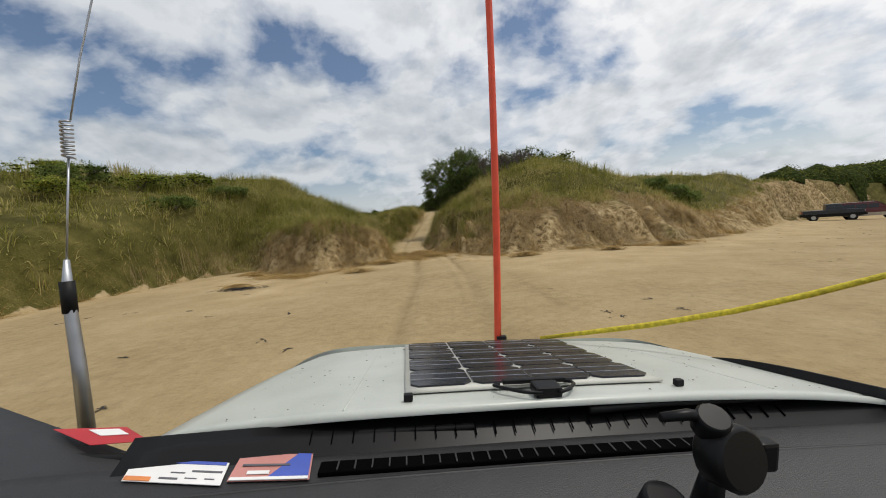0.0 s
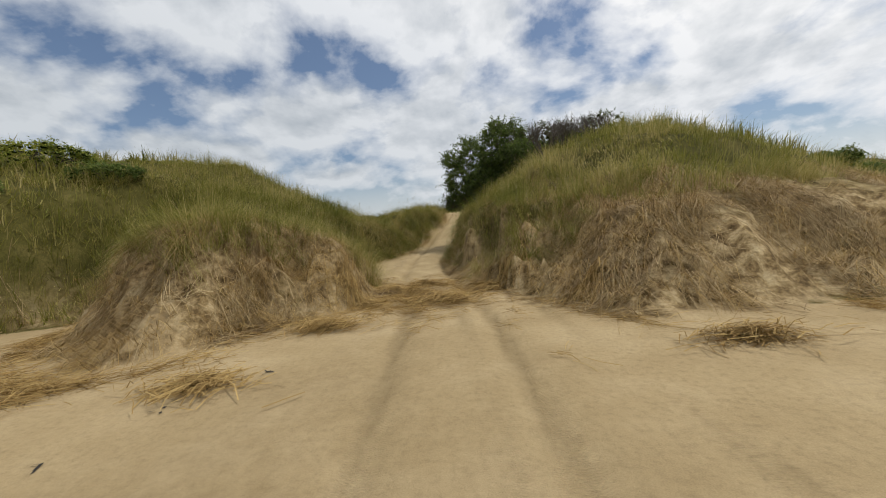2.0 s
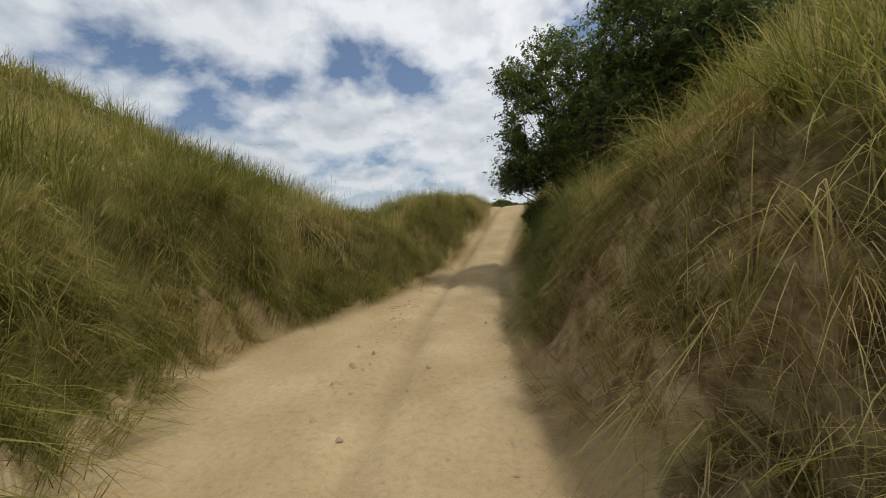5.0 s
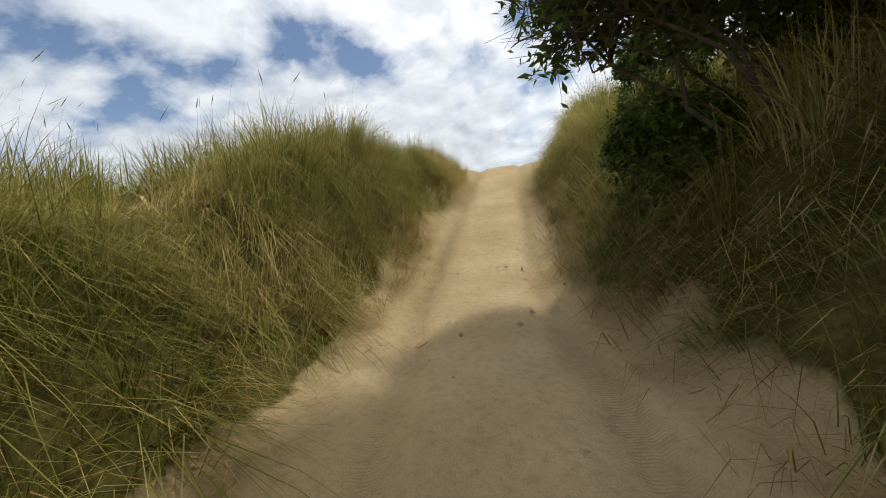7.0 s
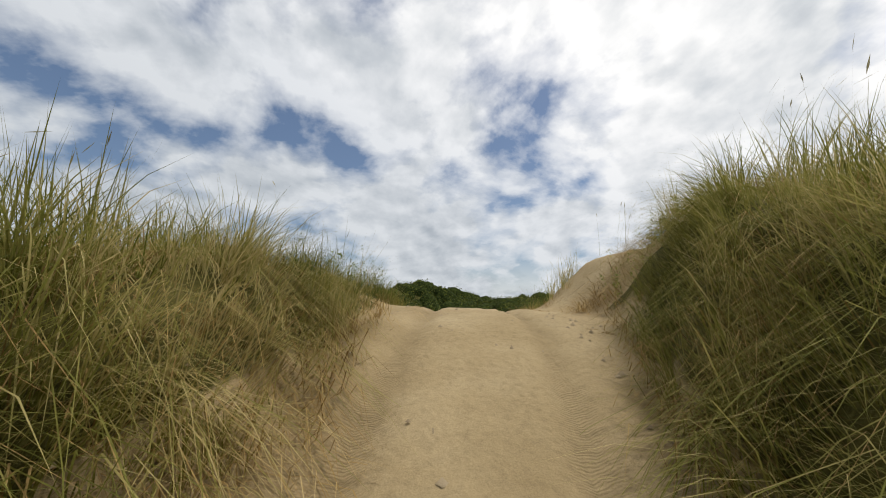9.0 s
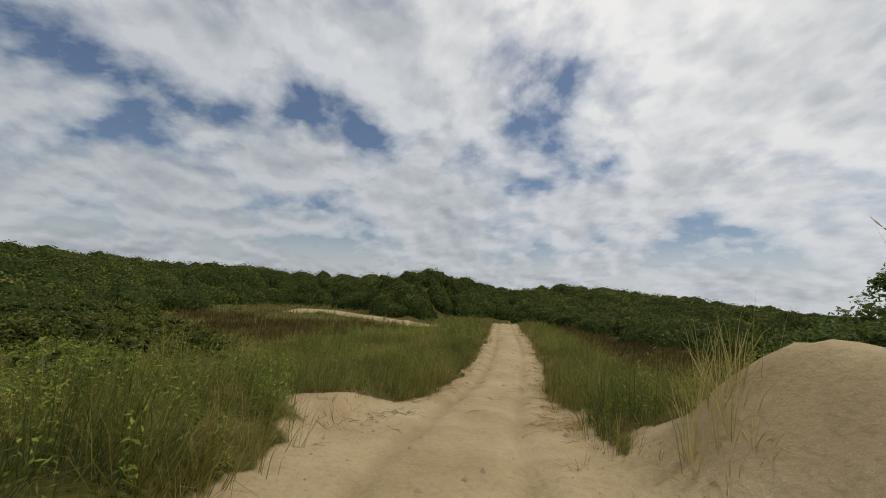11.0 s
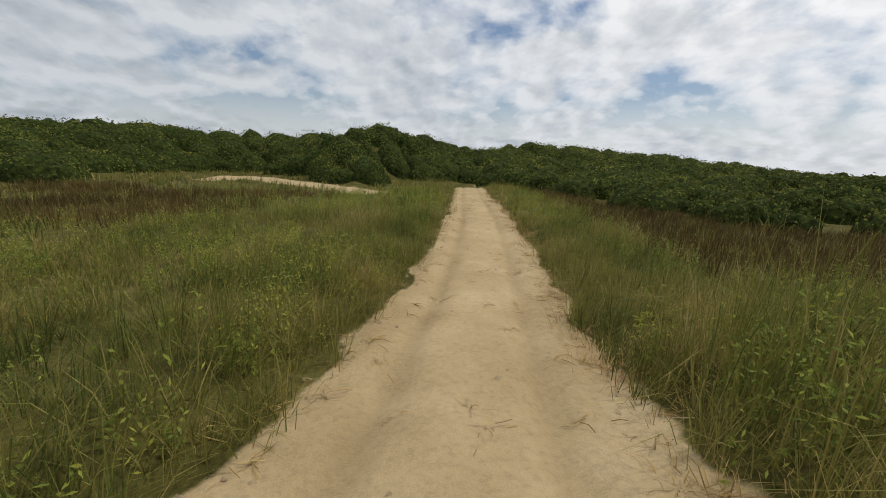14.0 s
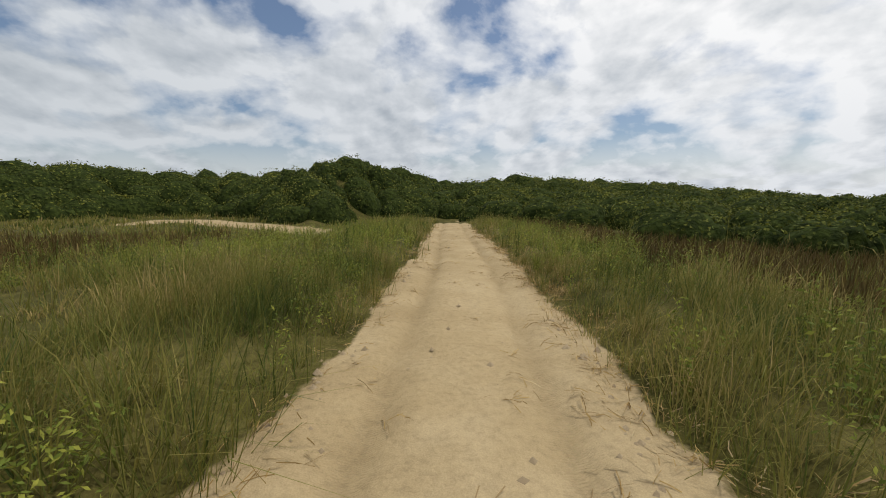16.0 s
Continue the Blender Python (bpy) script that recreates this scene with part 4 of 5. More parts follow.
def drape(p, x, y, u):
    """The ground that a crown rooted at x, y stands on: its own foot at the top (u = 1), the falling slope at the rim."""
    foot = land(x, y)
    return foot + np.minimum(0, land(p[..., 0], p[..., 1]) - foot) * np.clip(1 - u, 0, 1)


def domes(cx, cy, radius, high, per_m2, leaf, flat=0.95):
    """Places and facings of leaves over lumpy rounded crowns standing on the ground."""
    count = np.maximum(12, (per_m2 * 2 * np.pi * radius**2).astype(int))
    i = np.repeat(np.arange(len(cx)), count)
    n = len(i)
    u = rng.uniform(0, 1, n) ** 0.8
    a = rng.uniform(0, 2 * np.pi, n)
    d = np.stack([np.sqrt(1 - u * u) * np.cos(a), np.sqrt(1 - u * u) * np.sin(a), u], 1)
    wob = 0.93 + 0.11 * lump(a * 2.2 + i * 3.7, u * 4.0 + i * 1.3, 1.0, 151, 2) - 0.14 * rng.uniform(0, 1, n) ** 2
    rr = radius[i] * wob
    p = np.stack([cx[i] + d[:, 0] * rr, cy[i] + d[:, 1] * rr, np.zeros(n)], 1)
    p[:, 2] = drape(p, cx[i], cy[i], u) + 0.05 + u * rr * flat * high[i] / radius[i]
    nn = d + rng.normal(0, 0.42, (n, 3))
    return p, nn / np.linalg.norm(nn, axis=1, keepdims=True), leaf * rng.uniform(0.6, 1.4, n)


# each herb: a few upright stems set with small leaves all the way up
hx, hy, hh = HERBS
stems, per = 4, 20
k = np.repeat(np.arange(len(hx)), stems)
q = len(k)
sx, sy, sh = hx[k] + rng.normal(0, 0.09, q), hy[k] + rng.normal(0, 0.09, q), hh[k] * rng.uniform(0.6, 1.1, q)
lx, ly = rng.normal(0, 0.16, q), rng.normal(0, 0.16, q)
k = np.repeat(np.arange(q), per)
m = len(k)
lift = rng.uniform(0.15, 1.0, m)
turn = rng.uniform(0, 2 * np.pi, m)
reach = 0.05 * (1.25 - 0.7 * lift)
c = np.stack([sx[k] + lx[k] * sh[k] * lift**2 + reach * np.cos(turn), sy[k] + ly[k] * sh[k] * lift**2 + reach * np.sin(turn), land(sx, sy)[k] + sh[k] * lift], 1)
nn = np.stack([np.cos(turn) * 0.7, np.sin(turn) * 0.7, np.full(m, 0.8)], 1) + rng.normal(0, 0.4, (m, 3))
tagged(leaves("field_herbs", c, nn / np.linalg.norm(nn, axis=1, keepdims=True), rng.uniform(0.032, 0.066, m), rng.uniform(0.011, 0.023, m), HERB),
       "yellow-green leafy herbs standing among the grass", "herbs", kind="stuff")


# the scrub on the hills
def scrub_keep(x, y):
    a, r = polar(x, y)
    coast = (x > 43) & (bank(x, y)[0] > 2.4) & (y > 38)
    return ((scrub_in(x, y) > 0.6) & (a > -78) | coast) * (r < np.interp(a, HILL_A, HILL_R) + 5) * (a < 105) * 1.0


cx, cy = sprinkle(-80, 112, 36, 140, 0.52, scrub_keep)
far = np.hypot(cx, cy - 52)
rad = rng.uniform(0.95, 1.0, len(cx)) * (0.75 + 1.7 * rng.uniform(0, 1, len(cx)) ** 1.8) * np.where(far < 55, 1.0, 1.2)
rad = rad * (1 - 0.45 * smooth(40, 54, polar(cx, cy)[0]) * (1 - smooth(70, 80, polar(cx, cy)[0])))
high = rad * rng.uniform(0.6, 0.95, len(cx)) + 0.55
# a few more where the hillside would lie bare
for x, y in ((0.6, 92.8), (1.2, 91.4), (5.7, 97.0), (5.2, 95.6), (-22.4, 101.6), (-23.9, 100.4), (-21.0, 102.4)):
    cx, cy, far, rad, high = np.append(cx, x), np.append(cy, y), np.append(far, math.hypot(x, y - 52)), np.append(rad, 1.7), np.append(high, 1.9)
# solid dark hulls fill the crowns, their colour standing for the shade inside
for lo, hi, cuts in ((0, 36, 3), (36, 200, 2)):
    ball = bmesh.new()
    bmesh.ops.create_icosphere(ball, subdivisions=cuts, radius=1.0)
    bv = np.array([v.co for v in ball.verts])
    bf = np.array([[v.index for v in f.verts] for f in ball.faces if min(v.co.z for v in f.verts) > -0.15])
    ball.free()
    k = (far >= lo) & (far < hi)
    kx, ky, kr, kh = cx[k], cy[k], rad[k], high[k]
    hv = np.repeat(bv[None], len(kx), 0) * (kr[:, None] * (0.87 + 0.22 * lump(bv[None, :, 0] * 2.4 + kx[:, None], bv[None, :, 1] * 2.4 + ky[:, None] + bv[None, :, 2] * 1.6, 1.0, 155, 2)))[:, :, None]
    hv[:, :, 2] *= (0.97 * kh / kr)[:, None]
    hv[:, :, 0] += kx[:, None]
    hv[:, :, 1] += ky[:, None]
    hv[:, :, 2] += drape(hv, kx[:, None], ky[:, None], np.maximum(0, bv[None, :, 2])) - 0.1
    hull = link_mesh("scrub_shade", hv.reshape(-1, 3), [(bf[None] + (np.arange(len(kx)) * len(bv))[:, None, None]).reshape(-1, 3)], SCRUB_SHADE, True)
    tagged(hull, "solid dark hulls inside the coastal scrub, coloured as its inner shade", "scrub", kind="stuff")
for lo, hi, dens, leaf in ((0, 42, 11, 0.15), (42, 62, 6.5, 0.19), (62, 200, 2.2, 0.28)):
    k = (far >= lo) & (far < hi)
    p, nn, ll = domes(cx[k], cy[k], rad[k], high[k], dens, leaf)
    tagged(leaves("coastal_scrub", p, nn, ll, ll * 0.75, SCRUB), "dense dark green rounded coastal scrub covering the hills", "scrub", kind="stuff")


# ---------------------------------------------------------------- shrubs of their own
def limb(bm, a, b, ra, rb, sides=6):
    a, b = Vector(a), Vector(b)
    q = (b - a).to_track_quat("Z", "Y").to_matrix()
    rings = []
    for c, r in ((a, ra), (b, rb)):
        rings.append([bm.verts.new(c + q @ Vector((r * math.cos(2 * math.pi * i / sides), r * math.sin(2 * math.pi * i / sides), 0))) for i in range(sides)])
    for i in range(sides):
        bm.faces.new((rings[0][i], rings[0][(i + 1) % sides], rings[1][(i + 1) % sides], rings[1][i]))
    bm.faces.new(rings[1])


def part(name, bm, mat, parent, label=""):
    me = bpy.data.meshes.new(name)
    bm.normal_update()
    bm.to_mesh(me)
    bm.free()
    me.materials.append(mat)
    ob = new(name, me)
    ob.parent = parent
    if label:
        ob["label"] = label
    return ob


def shrub(x, y, wide, tall, count, leaf, mat, label, seed, lean=(0, 0), dense=True, fill=2, name="shrub"):
    """A many-stemmed shrub: trunk, forking limbs and leaves gathered at the limbs' ends."""
    r = random.Random(seed)
    thing = new(name)
    thing.location = (x, y, float(land(x, y)) - 0.05)
    tagged(thing, label, "shrub")
    bm = bmesh.new()
    tips = []
    for s in range(r.randint(4, 6)):
        a = r.uniform(0, 6.28)
        p = Vector((0.12 * math.cos(a), 0.12 * math.sin(a), 0))
        d = Vector((math.cos(a) * r.uniform(0.3, 0.9) + lean[0], math.sin(a) * r.uniform(0.3, 0.9) + lean[1], 1)).normalized()
        rad, reach = 0.022 + 0.007 * tall, tall * r.uniform(0.35, 0.5)
        grow = 1.0 if fill > 1 else 0.68
        q = p + Vector((d.x * wide * 0.5, d.y * wide * 0.5, d.z * reach)) * grow
        limb(bm, p, q, rad, rad * 0.65)
        for f in range(r.randint(4, 6)):
            e = Vector((r.gauss(0, 0.7) + d.x, r.gauss(0, 0.7) + d.y, r.uniform(0.25, 1.0))).normalized()
            w = q + Vector((e.x * wide * 0.42, e.y * wide * 0.42, e.z * tall * 0.36)) * grow
            limb(bm, q, w, rad * 0.55, rad * 0.25, 5)
            for g in range(r.randint(3, 4)):
                h = Vector((r.gauss(0, 0.8) + e.x * 0.6, r.gauss(0, 0.8) + e.y * 0.6, r.uniform(-0.2, 0.9))).normalized()
                v = w + Vector((h.x * wide * 0.22, h.y * wide * 0.22, h.z * tall * 0.17))
                limb(bm, w, v, rad * 0.22, rad * 0.06, 4)
                tips.append((w.lerp(v, 0.75), 1.0))
                tips.append((w.lerp(v, 0.2), 0.7))
    for g in range(150 if fill > 1 else 200):
        a, d = r.uniform(0, 6.28), math.sqrt(r.uniform(0.02, 1))
        top = tall * (0.34 + 0.66 * math.sqrt(1 - 0.8 * d * d)) * (0.9 + 0.14 * math.sin(3 * a + seed))
        tips.append((Vector((d * wide * 0.92 * math.cos(a), d * wide * 0.92 * math.sin(a), top * r.uniform(0.03, 1.0) ** 0.8)), 1.0))
    twigs = []
    for t, k in tips:
        for g in range(4):
            h = Vector((r.gauss(0, 1), r.gauss(0, 1), r.gauss(0.35, 0.8))).normalized()
            e = t + Vector((h.x * wide, h.y * wide, h.z * tall * 0.7)) * r.uniform(0.08, 0.21) * k
            e.z = max(e.z, 0.12)
            if count > 12000:
                limb(bm, t, e, 0.006, 0.003, 3)
            twigs.append((e, t))
    part("trunk", bm, BARK, thing)
    # dark blobs added among the twigs to stand for the crown's inner shade
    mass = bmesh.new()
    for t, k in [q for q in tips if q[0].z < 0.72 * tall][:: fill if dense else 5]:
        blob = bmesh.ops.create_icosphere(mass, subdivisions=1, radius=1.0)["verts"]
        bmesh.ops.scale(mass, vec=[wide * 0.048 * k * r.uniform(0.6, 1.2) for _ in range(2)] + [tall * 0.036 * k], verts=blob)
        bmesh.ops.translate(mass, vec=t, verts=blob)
    part("inner_shade", mass, SCRUB_SHADE, thing, "dark blobs coloured as the crown's inner shade")
    ends, roots = np.array([[*e] for e, t in twigs]), np.array([[*t] for e, t in twigs])
    i = rng.integers(0, len(ends), count)
    along = rng.uniform(0.25, 1.05, (count, 1))
    out = rng.normal(0, 1, (count, 3))
    out /= np.linalg.norm(out, axis=1, keepdims=True)
    c = roots[i] + (ends[i] - roots[i]) * along + out * leaf * rng.uniform(0.3, 1.3, (count, 1))
    nn = out * 0.6 + rng.normal(0, 0.6, (count, 3)) + np.array([0, 0, 0.8])
    nn /= np.linalg.norm(nn, axis=1, keepdims=True)
    ll = leaf * rng.uniform(0.6, 1.4, count)
    crown = leaves("crown", c, nn, ll, ll * 0.44, mat, thing)
    return thing


for x, y, w, t, c, s in ((-16.6, 16.3, 1.3, 1.0, 5000, 51), (-17.6, 18.0, 1.5, 1.1, 5000, 52), (-14.5, 21.3, 1.6, 1.0, 5000, 53), (-12.8, 17.6, 1.2, 0.7, 4000, 54),
                         (-15.6, 19.4, 1.3, 0.9, 4000, 55), (-12.2, 21.4, 1.1, 0.7, 4000, 56), (-20.0, 19.0, 1.6, 1.1, 5000, 57)):
    shrub(x, y, w, t, c, 0.085, HERB if s % 2 else LEAF, "low rounded green shrub among the dune grass", s)
DARK = "dense dark green coastal wattle shrub above the sandy cutting"
for x, y, w, t, c, s in ((4.9, 32.4, 2.3, 3.2, 20000, 4), (7.4, 31.6, 2.4, 2.3, 16000, 5), (10.0, 31.8, 2.2, 1.7, 7000, 22)):
    shrub(x, y, w, t, c, 0.085, LEAF, DARK, s, lean=(-0.15, -0.1), dense=x > 1, fill=1 if x > 1 else 2)

def arching_shrub(x, y, crown, half, count, leaf, label, seed, low=0.0):
    """A tall old shrub: bent stems that fork out to a hollow crown, leafy over its outside, bare twigs within.
    crown: the crown's middle; half: its half sizes; low: how far below the middle the leaves still hang."""
    r = random.Random(seed)
    thing = new("shrub")
    base = Vector((x, y, float(land(x, y)) - 0.08))
    thing.location = base
    tagged(thing, label, "shrub")
    mid, half = Vector(crown) - base, Vector(half)
    bm = bmesh.new()
    forks, ends = [], []
    for k in range(6):
        a = k * 1.05 + r.uniform(-0.3, 0.3)
        foot = Vector((0.25 * math.cos(a), 0.25 * math.sin(a), 0))
        goal = mid + Vector((half.x * 0.45 * math.cos(a), half.y * 0.45 * math.sin(a), half.z * r.uniform(-0.5, 0.0)))
        prev, width = foot, 0.020 + 0.008 * half.z
        for j in range(1, 5):
            t = j / 4
            p = foot.lerp(goal, t) + Vector((r.gauss(0, 0.08), r.gauss(0, 0.08), 0.22 * math.sin(3.1 * t) * goal.z * 0.5))
            limb(bm, prev, p, width, width * 0.8, 6)
            if j > 1:
                forks.append((p, width * 0.6))
            prev, width = p, width * 0.8
    for k in range(190):
        # sprays spread over the crown's shell
        a, u = r.uniform(0, 6.283), r.uniform(-low, 1.0)
        ring = math.sqrt(max(0.0, 1 - u * u))
        lump_k = 0.84 + 0.16 * math.sin(3 * a + seed) * math.cos(4 * u + seed) + r.uniform(-0.14, 0.10)
        tip = mid + Vector((half.x * ring * math.cos(a), half.y * ring * math.sin(a), half.z * u)) * lump_k
        start, width = min(forks, key=lambda f: (f[0] - tip).length + r.uniform(0, 0.5))
        bendy = start.lerp(tip, 0.55) + Vector((r.gauss(0, 0.15), r.gauss(0, 0.15), r.gauss(0.05, 0.12)))
        limb(bm, start, bendy, max(0.010, width * 0.35), 0.009, 4)
        limb(bm, bendy, tip, 0.009, 0.004, 4)
        for j in range(6):
            q = bendy.lerp(tip, r.uniform(0.35, 1.0))
            e = q + Vector((r.gauss(0, 0.24), r.gauss(0, 0.24), r.gauss(0.06, 0.2)))
            limb(bm, q, e, 0.004, 0.002, 3)
            ends.append((q, e))
    part("trunk", bm, BARK, thing, "bent grey stems and bare inner twigs")
    a, b = np.array([[*q] for q, e in ends]), np.array([[*e] for q, e in ends])
    i = rng.integers(0, len(a), count)
    along = rng.uniform(0.2, 1.05, (count, 1))
    out = rng.normal(0, 1, (count, 3))
    out /= np.linalg.norm(out, axis=1, keepdims=True)
    c = a[i] + (b[i] - a[i]) * along + out * leaf * rng.uniform(0.4, 1.1, (count, 1))
    nn = out * 0.6 + rng.normal(0, 0.6, (count, 3)) + np.array([0, 0, 0.8])
    nn /= np.linalg.norm(nn, axis=1, keepdims=True)
    ll = leaf * rng.uniform(0.6, 1.4, count)
    leaves("crown", c, nn, ll, ll * 0.40, LEAF, thing)
    return thing


OLD = "tall dark green coastal wattle arching out over the sandy cutting"
for x, y, crown, half, c, s in ((0.9, 32.8, (0.35, 32.8, 4.75), (1.9, 1.55, 2.7), 56000, 1), (2.6, 31.9, (2.4, 31.4, 5.9), (1.9, 1.7, 1.9), 46000, 2),
                                (3.6, 34.2, (3.4, 34.2, 5.2), (1.8, 1.6, 2.0), 26000, 3), (1.5, 31.0, (1.3, 31.0, 3.9), (1.5, 1.3, 1.3), 30000, 21),
                                (3.4, 30.0, (3.2, 29.9, 5.0), (1.5, 1.2, 1.1), 24000, 23), (1.3, 32.5, (1.2, 32.5, 3.7), (1.4, 1.2, 1.2), 26000, 24), (3.2, 32.6, (3.1, 32.5, 4.7), (1.6, 1.4, 1.2), 26000, 25), (2.9, 35.6, (2.8, 35.5, 4.5), (1.5, 1.3, 1.3), 20000, 26),
                                (0.5, 33.8, (-0.65, 33.9, 3.25), (0.8, 0.65, 0.7), 8000, 27), (1.5, 34.5, (1.3, 34.5, 3.5), (1.1, 1.0, 1.1), 16000, 28)):
    arching_shrub(x, y, crown, half, int(c * 0.40), 0.115, OLD, s, low=0.75)
for x, y, w, t, c, s in ((1.75, 37.6, 0.8, 1.9, 14000, 33),):
    shrub(x, y, w, t, c, 0.07, LEAF, "dark green leafy bush on top of the grassy bank", s)
for x, y, w, t, c, s in ((-0.05, 34.4, 0.6, 1.5, 8000, 36),):
    shrub(x, y, w, t, c, 0.07, LEAF, "small dark green bush hanging over the shaded bank", s, lean=(-0.1, 0), dense=False)
for x, y, w, t, c, s in ((15.4, 26.6, 1.3, 1.2, 6000, 6), (17.2, 27.2, 1.5, 1.2, 6000, 7), (18.9, 27.9, 1.2, 0.9, 5000, 8)):
    shrub(x, y, w, t, c, 0.12, LEAF, "low dark green shrub among the dune grass", s)
for x, y, w, t, c, s in ((6.0, 48.4, 1.5, 2.4, 36000, 10), (8.0, 47.4, 1.8, 2.6, 24000, 11), (7.2, 50.2, 1.7, 2.2, 12000, 12)):
    shrub(x, y, w, t, c, 0.085, LEAF, "dark green shrub beside the sandy crest", s)
for x, y, w, t, c, s in ((-4.6, 46.9, 1.0, 0.7, 9000, 12), (-5.4, 49.2, 1.5, 0.9, 7700, 13), (-6.6, 51.5, 1.6, 0.9, 6300, 19)):
    shrub(x, y, w, t, c, 0.05, HERB, "fresh green leafy bush beside the track's crest", s)
for x, y, w, t, c, s in ((-8.0, 54.0, 2.6, 2.1, 8000, 15), (-11.0, 57, 3.0, 2.3, 7000, 16), (-9.6, 51.0, 2.6, 2.2, 6000, 17), (-14.5, 60, 3.2, 2.6, 5000, 18)):
    shrub(x, y, w, t, c, 0.09, SCRUB, "rounded dark green shrub in the grassy hollow", s)


CLOD = material("damp_sand", ((0.3, (0.22, 0.16, 0.09)), (0.7, (0.36, 0.28, 0.17))), scale=6, rough=0.95, bump=0.4, bump_scale=80)


# clods of sand and bits of grass thrown up along the track's edges
def clod_keep(x, y):
    o = way_off(x, y)
    return (np.exp(-((o - 1.35) / 0.22) ** 2) + 0.25 * np.exp(-((o - 0.4) / 0.2) ** 2)) * np.clip(0.4 + 1.2 * lump(x, y, 0.6, 161), 0, 1) * (y > 18)


tx, ty = sprinkle(-6, 9, 17, 76, 34, clod_keep)
k = len(tx)
oct_v = np.array([(1, 0, 0), (0, 1, 0), (-1, 0, 0), (0, -1, 0), (0, 0, 1)], float)
oct_f = np.array([(0, 1, 4), (1, 2, 4), (2, 3, 4), (3, 0, 4)])
sz = rng.uniform(0.012, 0.045, k) * rng.uniform(0.5, 1.3, k)
cv = oct_v[None] * sz[:, None, None] * rng.uniform(0.6, 1.4, (k, 5, 3))
cv += np.stack([tx, ty, land(tx, ty) - 0.004], 1)[:, None]
tagged(link_mesh("sand_clods", cv.reshape(-1, 3), [(oct_f[None] + (np.arange(k) * 5)[:, None, None]).reshape(-1, 3)], CLOD, True),
       "loose clods of damp sand along the track's edges", "sand", kind="stuff")
cx, cy = sprinkle(-7, 9, 20, 78, 3.0, lambda x, y: np.exp(-((way_off(x, y) - 1.3) / 0.45) ** 2) * np.clip(0.3 + 1.2 * lump(x, y, 0.7, 163), 0, 1))
px, py, pa = tufts(cx, cy, 6, 0.12)
n = len(px)
strew("fallen_grass", px, py, rng.uniform(0, 6.28, n), rng.uniform(0.06, 0.24, n), rng.uniform(0.002, 0.005, n), STRAW,
      "dry grass stems lying on the sandy track", lift=0.02)


def bare_shrub(x, y, wide, tall, seed):
    """A dead shrub of fine grey twigs."""
    r = random.Random(seed)
    thing = new("dead_shrub")
    thing.location = (x, y, float(land(x, y)) - 0.05)
    tagged(thing, "bare grey twigs of a dead shrub in the dune grass", "shrub")
    bm = bmesh.new()
    for _ in range(48):
        a = r.uniform(0, 6.28)
        p = Vector((0.15 * math.cos(a), 0.15 * math.sin(a), 0))
        q = p + Vector((math.cos(a) * r.uniform(0.1, 0.45) * wide, math.sin(a) * r.uniform(0.1, 0.45) * wide, tall * r.uniform(0.45, 0.7)))
        limb(bm, p, q, 0.016, 0.009, 4)
        for _ in range(6):
            w = q + Vector((r.gauss(0, 0.16) * wide, r.gauss(0, 0.16) * wide, tall * r.uniform(0.12, 0.36)))
            limb(bm, q, w, 0.007, 0.003, 3)
            for _ in range(2):
                limb(bm, q.lerp(w, 0.5), w + Vector((r.gauss(0, 0.08), r.gauss(0, 0.08), r.uniform(-0.02, 0.12))), 0.004, 0.002, 3)
    part("branchwork", bm, TWIG, thing)


for x, y, w, t, s in ((3.9, 27.4, 1.6, 1.7, 41), (5.3, 28.2, 1.6, 1.6, 42), (6.8, 28.8, 1.5, 1.5, 43)):
    bare_shrub(x, y, w, t, s)


# ---------------------------------------------------------------- the white car that the drive sets out from
def plain(name, col, rough=0.5, metal=0.0, vary=0.12, scale=14.0, bump=0.0, bump_scale=120.0):
    lo, hi = [tuple(max(0, c * k) for c in col) for k in (1 - vary, 1 + vary)]
    return material(name, ((0.3, lo), (0.7, hi)), scale=scale, rough=rough, metal=metal, bump=bump, bump_scale=bump_scale)


WHITE = material("dusty_white_paint", ((0.2, (0.36, 0.385, 0.345)), (0.5, (0.45, 0.475, 0.435)), (0.8, (0.51, 0.53, 0.49))), scale=5, rough=0.35, fine=0.08, bump=0.03, bump_scale=90)
BLACK = plain("black_plastic", (0.006, 0.006, 0.0065), 0.4)
DASH = plain("grey_dash_vinyl", (0.019, 0.019, 0.020), 0.5, bump=0.18, bump_scale=350)
CELL = plain("solar_cell", (0.012, 0.014, 0.024), 0.22, vary=0.3, scale=30)
SHEET = plain("panel_backing", (0.48, 0.48, 0.43), 0.5, vary=0.06)
SILVER = plain("silver_line", (0.40, 0.41, 0.43), 0.45, metal=0.3)
STEEL = plain("stainless_steel", (0.42, 0.43, 0.45), 0.45, metal=1.0)
ORANGE = plain("orange_flag_pole", (0.72, 0.075, 0.03), 0.5)
YELLOW = plain("yellow_rope", (0.62, 0.50, 0.03), 0.7, vary=0.3, scale=60, bump=0.6, bump_scale=200)
CARD = plain("white_card", (0.75, 0.74, 0.72), 0.5, vary=0.04)
CARD_RED = plain("red_sticker", (0.42, 0.02, 0.025), 0.4)
CARD_PINK = plain("pass_card", (0.50, 0.22, 0.19), 0.4)
CARD_BLUE = plain("blue_print", (0.06, 0.10, 0.42), 0.4)
CARD_ORANGE = plain("orange_print", (0.70, 0.24, 0.07), 0.5)
INK = plain("grey_print", (0.10, 0.10, 0.11), 0.6)
RUBBER = plain("tyre_rubber", (0.018, 0.018, 0.018), 0.85, bump=0.4)
